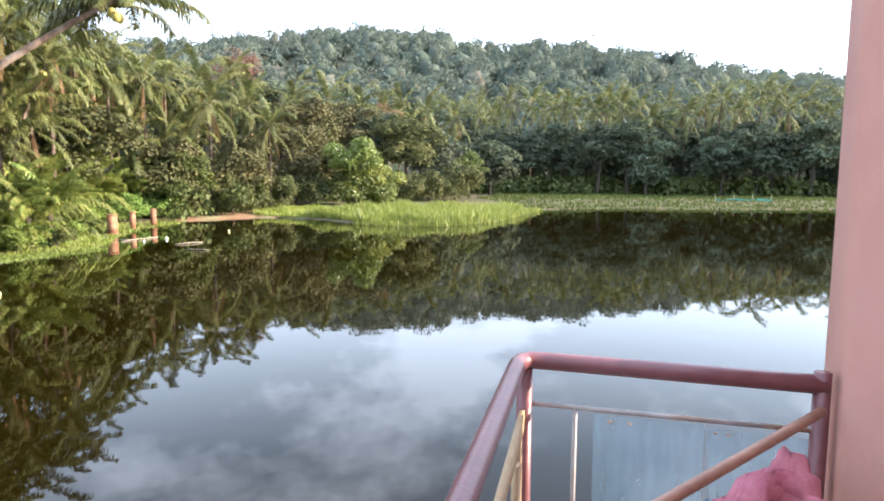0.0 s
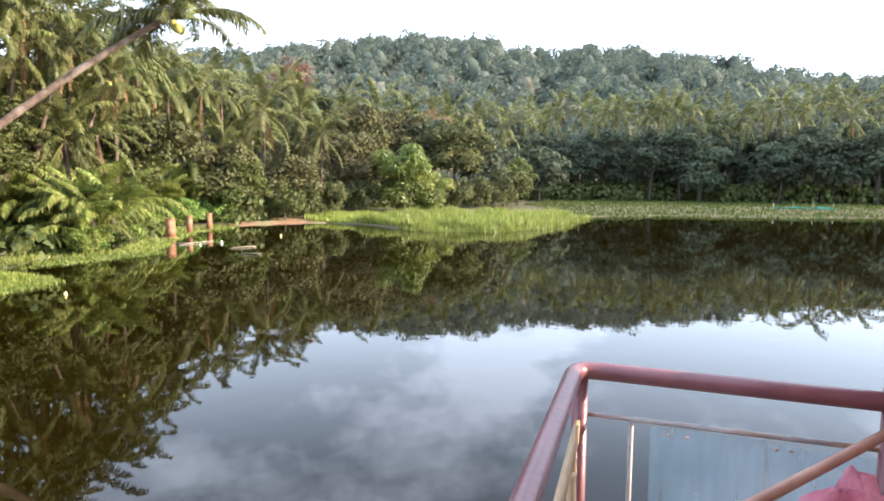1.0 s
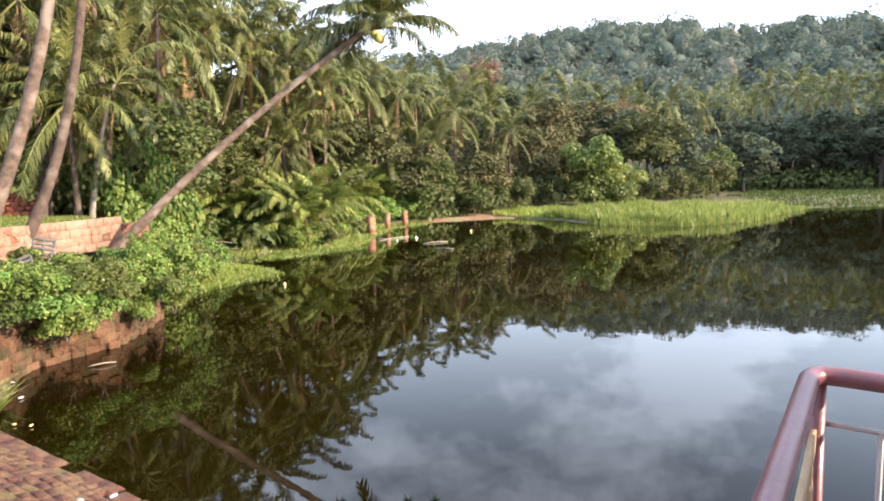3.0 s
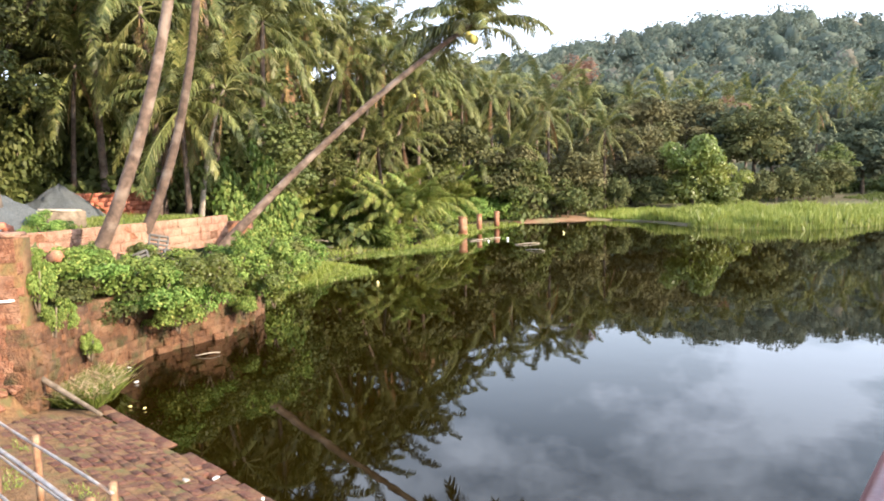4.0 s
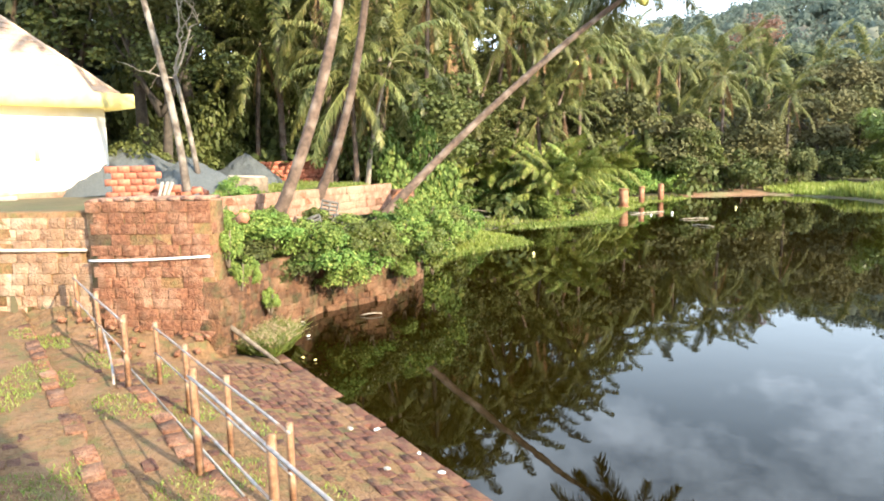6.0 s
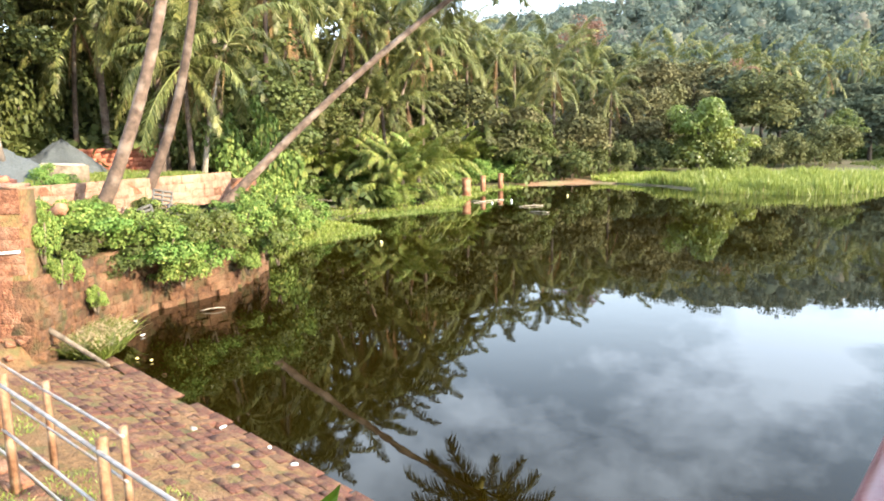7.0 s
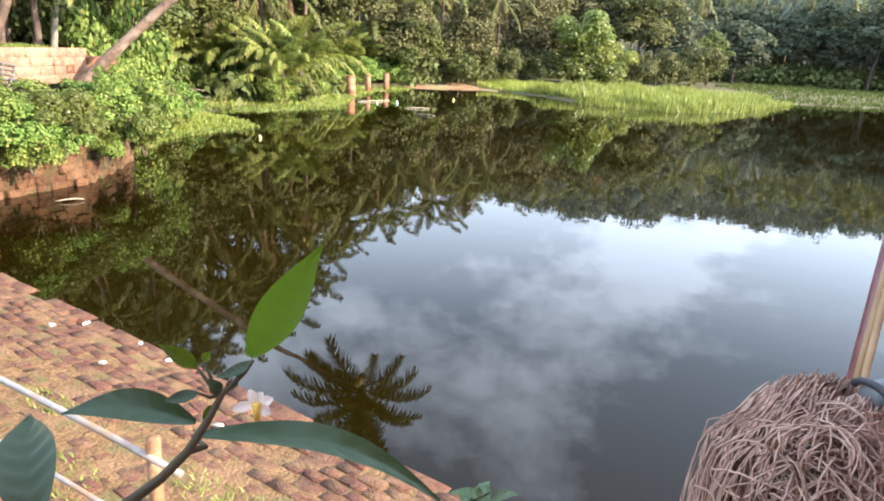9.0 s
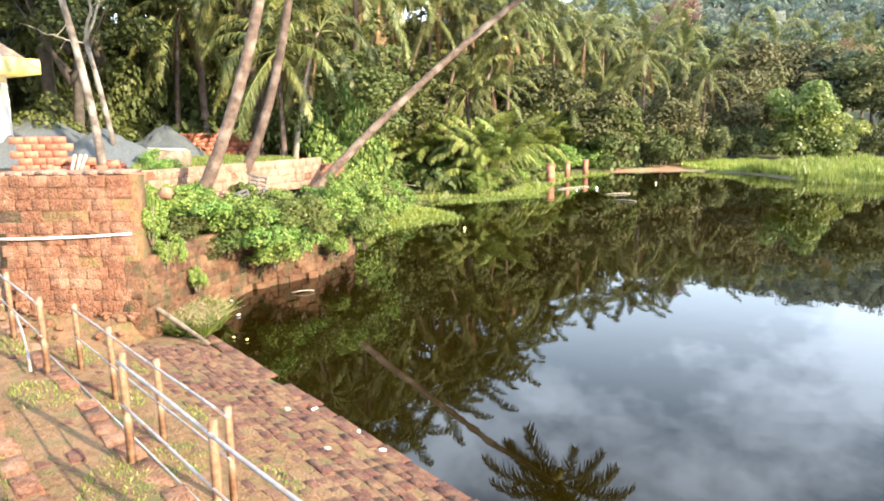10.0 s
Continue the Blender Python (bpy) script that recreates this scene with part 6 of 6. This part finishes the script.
sh("stem", Geo().tube(bez((-0.9, 0.3, 0.7), (-0.95, 0.2, 2.2), (-0.70, 0.27, 2.98), 12), np.linspace(0.02, 0.005, 12), 8), M_STEM)
TW = [np.array(q_) for q_ in ((-0.587, 0.336, 3.049), (-0.575, 0.359, 3.059), (-0.567, 0.375, 3.071), (-0.562, 0.389, 3.086), (-0.558, 0.401, 3.102), (-0.549, 0.414, 3.114), (-0.546, 0.42, 3.121))]
sh("stem", Geo().tube(bez((-0.70, 0.27, 2.98), (-0.66, 0.29, 3.02), TW[0], 7), np.linspace(0.0042, 0.0036, 7), 8), M_STEM)
sh("stem", Geo().tube(TW, np.array([0.0036, 0.0033, 0.003, 0.0026, 0.0022, 0.0016, 0.0012]), 8), M_STEM)
for q_ in ((-0.57, 0.399, 3.124), (-0.569, 0.391, 3.105), (-0.572, 0.395, 3.121)):  # side twigs that bear the small leaves
    sh("stem", Geo().tube([TW[4], (TW[4] + np.array(q_)) / 2 - np.array([0, 0, 0.003]), np.array(q_)], [0.0017, 0.0013, 0.0009], 7), M_STEM)
sh("stem", Geo().tube([TW[2], np.array((-0.56, 0.384, 3.071)), np.array((-0.585, 0.402, 3.062))], [0.0026, 0.002, 0.0015], 7), M_STEM)
sh("stem", Geo().tube(bez((-0.9, 0.35, 0.7), (-1.0, 0.5, 1.8), (-0.85, 0.72, 2.44), 10), np.linspace(0.018, 0.005, 10), 8), M_STEM)
sh("stem", Geo().tube(bez((-0.85, 0.72, 2.44), (-0.78, 0.84, 2.52), (-0.56, 1.02, 2.5), 9), np.linspace(0.005, 0.0025, 9), 6), M_STEM)
sh("stem", Geo().tube(bez((-0.64, 0.93, 2.44), (-0.6, 1.0, 2.5), (-0.49, 1.07, 2.545), 7), np.linspace(0.004, 0.002, 7), 6), M_STEM)
# leaves at the twig's end: foot, tip, width, the way it faces, bend
BIG = [((-0.562, 0.438, 3.112), (-0.516, 0.461, 3.197), 0.037, (0.5, -0.8, 0.2), 0.02), ((-0.585, 0.402, 3.062), (-0.415, 0.475, 3.0), 0.030, (0.1, -0.25, 1), 0.16),
       ((-0.475, 0.245, 3.118), (-0.408, 0.262, 3.052), 0.066, (0.25, -0.55, 0.8), 0.06), ((-0.572, 0.395, 3.121), (-0.591, 0.382, 3.14), 0.013, (0.5, -0.6, 0.6), 0.1),
       ((-0.58, 0.40, 3.075), (-0.655, 0.36, 3.085), 0.03, (0.2, -0.4, 0.9), 0.16), ((-0.57, 0.399, 3.124), (-0.567, 0.403, 3.131), 0.008, (0.3, -0.8, 0.4), 0.05), ((-0.546, 0.42, 3.12), (-0.563, 0.401, 3.113), 0.012, (0.1, -0.4, 0.9), -0.12), ((-0.569, 0.391, 3.105), (-0.584, 0.375, 3.104), 0.013, (0.1, -0.4, 0.9), -0.08),
       ((-0.562, 0.395, 3.096), (-0.563, 0.388, 3.084), 0.008, (0.3, -0.8, 0.4), 0.05), ((-0.559, 0.4, 3.102), (-0.566, 0.398, 3.113), 0.011, (0.2, -0.5, 0.8), 0.1), ((-0.557, 0.403, 3.104), (-0.551, 0.41, 3.107), 0.009, (0.2, -0.5, 0.8), 0.1),
       ((-0.62, 0.345, 3.03), (-0.56, 0.31, 2.985), 0.05, (0.2, -0.5, 0.8), 0.1), ((-0.66, 0.30, 3.02), (-0.60, 0.25, 3.0), 0.05, (0.3, -0.3, 0.9), 0.12),
       ((-0.64, 0.32, 3.03), (-0.71, 0.38, 3.06), 0.045, (0.2, -0.4, 0.9), 0.12), ((-0.68, 0.29, 3.0), (-0.78, 0.26, 3.05), 0.05, (0.2, -0.4, 0.9), 0.15)]
for n_, (b_, e_, w_, f_, c_) in enumerate(BIG):
    wide = w_ > 0.06
    sh("leaf", leaf_geo(b_, e_, w_, f_, c_, vein=0.026 if wide else 0.035, ribs=20 if wide else 46), M_BACKLIT if n_ in (0, 3, 5, 8) else M_SHADELEAF)
rg = np.random.default_rng(52)
TIPS = [(-0.856, 0.803, 2.525), (-0.817, 0.846, 2.538), (-0.765, 0.886, 2.542), (-0.728, 0.913, 2.548), (-0.797, 0.865, 2.493), (-0.80, 0.76, 2.50), (-0.76, 0.84, 2.53), (-0.70, 0.90, 2.51), (-0.63, 0.96, 2.51), (-0.56, 1.02, 2.50), (-0.52, 1.05, 2.53), (-0.49, 1.07, 2.545), (-0.85, 0.70, 2.45), (-0.76, 0.26, 2.95), (-0.80, 0.24, 2.9), (-0.9, 0.30, 2.4), (-0.95, 0.5, 2.2)]
for q_ in TIPS[:5]:
    sh("stem", Geo().tube(bez((-0.85, 0.72, 2.40), (-0.791, 0.837, 2.461), q_, 7), np.linspace(0.0035, 0.0015, 7), 6), M_STEM)
for c in TIPS:
    for i in range(5):
        a_ = i * 1.26 + rg.uniform(-0.5, 0.5)
        ln = rg.uniform(0.055, 0.10)
        c = (c[0], c[1], c[2] - (0.025 if i == 0 and c[1] > 0.6 else 0))
        e_ = np.array(c) + ln * np.array([math.cos(a_), math.sin(a_), rg.uniform(-0.25, 0.45)])
        sh("leaf", leaf_geo(c, e_, ln * 0.36, (0.1, -0.1, 1), 0.1, 0.2, 0.15), M_SHRUB)
for fc, sz in (((-0.54, 0.414, 3.093), 0.95), ((-0.62, 0.95, 2.54), 1.35)):
    fc = np.array(fc)
    nf = unit(np.array([0.45, -0.85, 0.25]))
    ua = unit(np.cross(-nf, (0, 0, 1)))
    va = np.cross(nf, ua)
    for a_, ln in ((117, 0.0115), (15, 0.0122), (-41, 0.0128), (191, 0.018), (66, 0.009)):
        dd = ua * math.cos(radians(a_)) + va * math.sin(radians(a_))
        sh("petal", leaf_geo(fc + sz * ln * dd + 0.002 * nf, fc - 0.001 * dd, 0.0095 * sz, nf, 0.08, 0.12, 0.0, 0.0), M_PETAL, "white pinwheel petal")
    sh("flower_tube", Geo().tube([fc + nf * 0.003, fc - va * 0.006 * sz + nf * 0.002, fc - va * 0.013 * sz], [0.0034 * sz, 0.0028 * sz, 0.0021 * sz], 10), M_YPETAL, "pale yellow flower tube")

sh("yellow_leaf", leaf_geo((-0.751, 0.685, 2.648), (-0.730, 0.668, 2.615), 0.03, (0.3, -0.6, 0.6), 0.05), M_YPETAL, "single yellowed leaf")

# ---------------------------------------------------------------- paving blocks of the bank
pv = tagged(new("pavement"), "worn reddish laterite paving blocks down to the water", "pavement", kind="structure")
rg = np.random.default_rng(91)
EE = np.array([-0.965, 0.262])
EN = np.array([-0.262, -0.965])
EA = np.array([0.0, 3.75])
ang_e = math.degrees(math.atan2(EE[1], EE[0]))
PAVER = []
for i in range(6):
    lx, ly = rg.uniform(0.15, 0.25), rg.uniform(0.095, 0.122)
    v = np.array([(-lx, -ly, -0.1), (lx, -ly, -0.1), (lx, ly, -0.1), (-lx, ly, -0.1), (-lx, -ly, 0.0), (lx, -ly, 0), (lx, ly, 0), (-lx, ly, 0)]) / [2, 2, 1]
    tp = v[4:] * [0.965, 0.95, 1] + [0, 0, 0.0035] + rg.normal(0, 0.0028, (4, 3))
    v = np.concatenate([v, tp])
    q = [(j, (j + 1) % 4, 4 + (j + 1) % 4, 4 + j) for j in range(4)] + [(4 + j, 4 + (j + 1) % 4, 8 + (j + 1) % 4, 8 + j) for j in range(4)] + [(8, 9, 10, 11)]
    PAVER.append((lx, v, np.array(q), Geo().add(v, q).mesh("block", M_PAVE)))
rest = Geo()
count = 0
for row in range(21):
    u = -4 + 0.12 * (row % 2)
    while u < 10.3:
        i = rg.integers(0, 6)
        u += PAVER[i][0] / 2
        c = EA + EE * u + EN * (0.06 + row * 0.128)
        u += PAVER[i][0] / 2 + rg.uniform(0.012, 0.035)
        s_here = bank_s(*c)
        if s_here > 2.36 or rg.random() < 0.1 or (c - C0) @ NW > -0.25:
            continue
        z = float(bank_z(s_here)) + rg.normal(0, 0.007) - 0.007 - 0.015 * float(step(0.7, 1.7, s_here)) + 0.012 * math.sin(3 * c[0] + 2 * math.sin(2 * c[1]))
        e = (8.1 + rg.normal(0, 0.9), rg.normal(0, 1.2), ang_e + rg.normal(0, 4.0))
        near = 1.2 < u < 5.4 and row < 16
        if near and count < 300:
            o = new("block", PAVER[i][3])
            o.parent = pv
            o.matrix_basis = pose(c[0], c[1], z, *e)
            count += 1
        else:
            rest.add(PAVER[i][1] @ rot(*e).T + np.array([c[0], c[1], z]), PAVER[i][2])
for row in range(28):  # the treads above the step
    u = -3 + 0.17 * (row % 2)
    while u < 13:
        i = rg.integers(0, 6)
        u += PAVER[i][0] / 2
        s = 2.56 + row * 0.128
        c = np.array(bank_xy(u, s))
        u += PAVER[i][0] / 2 + 0.03
        if rg.random() < 0.45 or (c - C0) @ NW > -0.25:
            continue
        e = (3.6 + rg.normal(0, 1.6), rg.normal(0, 1.6), ang_f + 180 + rg.normal(0, 2))
        rest.add(PAVER[i][1] @ rot(*e).T + np.array([c[0], c[1], float(bank_z(s)) + rg.normal(0, 0.010) - 0.030]), PAVER[i][2])
nose = tagged(new("step_nosing"), "rows of worn laterite blocks edging the bank's treads", "step", kind="structure")
NOSE = []
for i in range(4):
    lx = rg.uniform(0.26, 0.4)
    v = np.array([(sx * lx / 2 * k_, sy * 0.09 * k_, z_) for z_, k_ in ((-0.16, 1.0), (0.0, 1.0), (0.014, 0.9)) for sx, sy in ((-1, -1), (1, -1), (1, 1), (-1, 1))]) + rg.normal(0, 0.006, (12, 3))
    q = [(j, (j + 1) % 4, 4 + (j + 1) % 4, 4 + j) for j in range(4)] + [(4 + j, 4 + (j + 1) % 4, 8 + (j + 1) % 4, 8 + j) for j in range(4)] + [(8, 9, 10, 11)]
    NOSE.append((lx, Geo().add(v, q).mesh("block", M_OLDWALL)))
for s_n in (2.56, 3.44, 4.34, 5.24):
    u = 1.2
    while u < 12.6:
        i = rg.integers(0, 4)
        c = np.array(bank_xy(u + NOSE[i][0] / 2, s_n + rg.normal(0, 0.012)))
        u += NOSE[i][0] + rg.uniform(0.02, 0.07)
        if rg.random() < 0.1 or (c - C0) @ NW > -0.2:
            continue
        o = new("block", NOSE[i][1])
        o.parent = nose
        o.matrix_basis = pose(c[0], c[1], float(bank_z(s_n)) + rg.normal(0, 0.008), rg.normal(0, 1.5), rg.normal(0, 1.5), math.degrees(math.atan2(ER[1], ER[0])) + rg.normal(0, 2))
tagged(part("paving_rest", rest, M_PAVE, pv), kind="stuff")
g = Geo()
u = -4.0
while u < 10.2:
    w = rg.uniform(0.4, 0.6)
    c = EA + EE * (u + w / 2) - EN * 0.08
    g.box((*c, -0.14 + rg.normal(0, 0.01)), (w - 0.02, 0.22, 0.34), rot(rg.normal(0, 2), 0, ang_e + rg.normal(0, 1.5)), 0.03)
    u += w
tagged(part("kerb", g, M_PAVE), "dark wet laterite kerb stones at the waterline", "kerb", kind="structure")
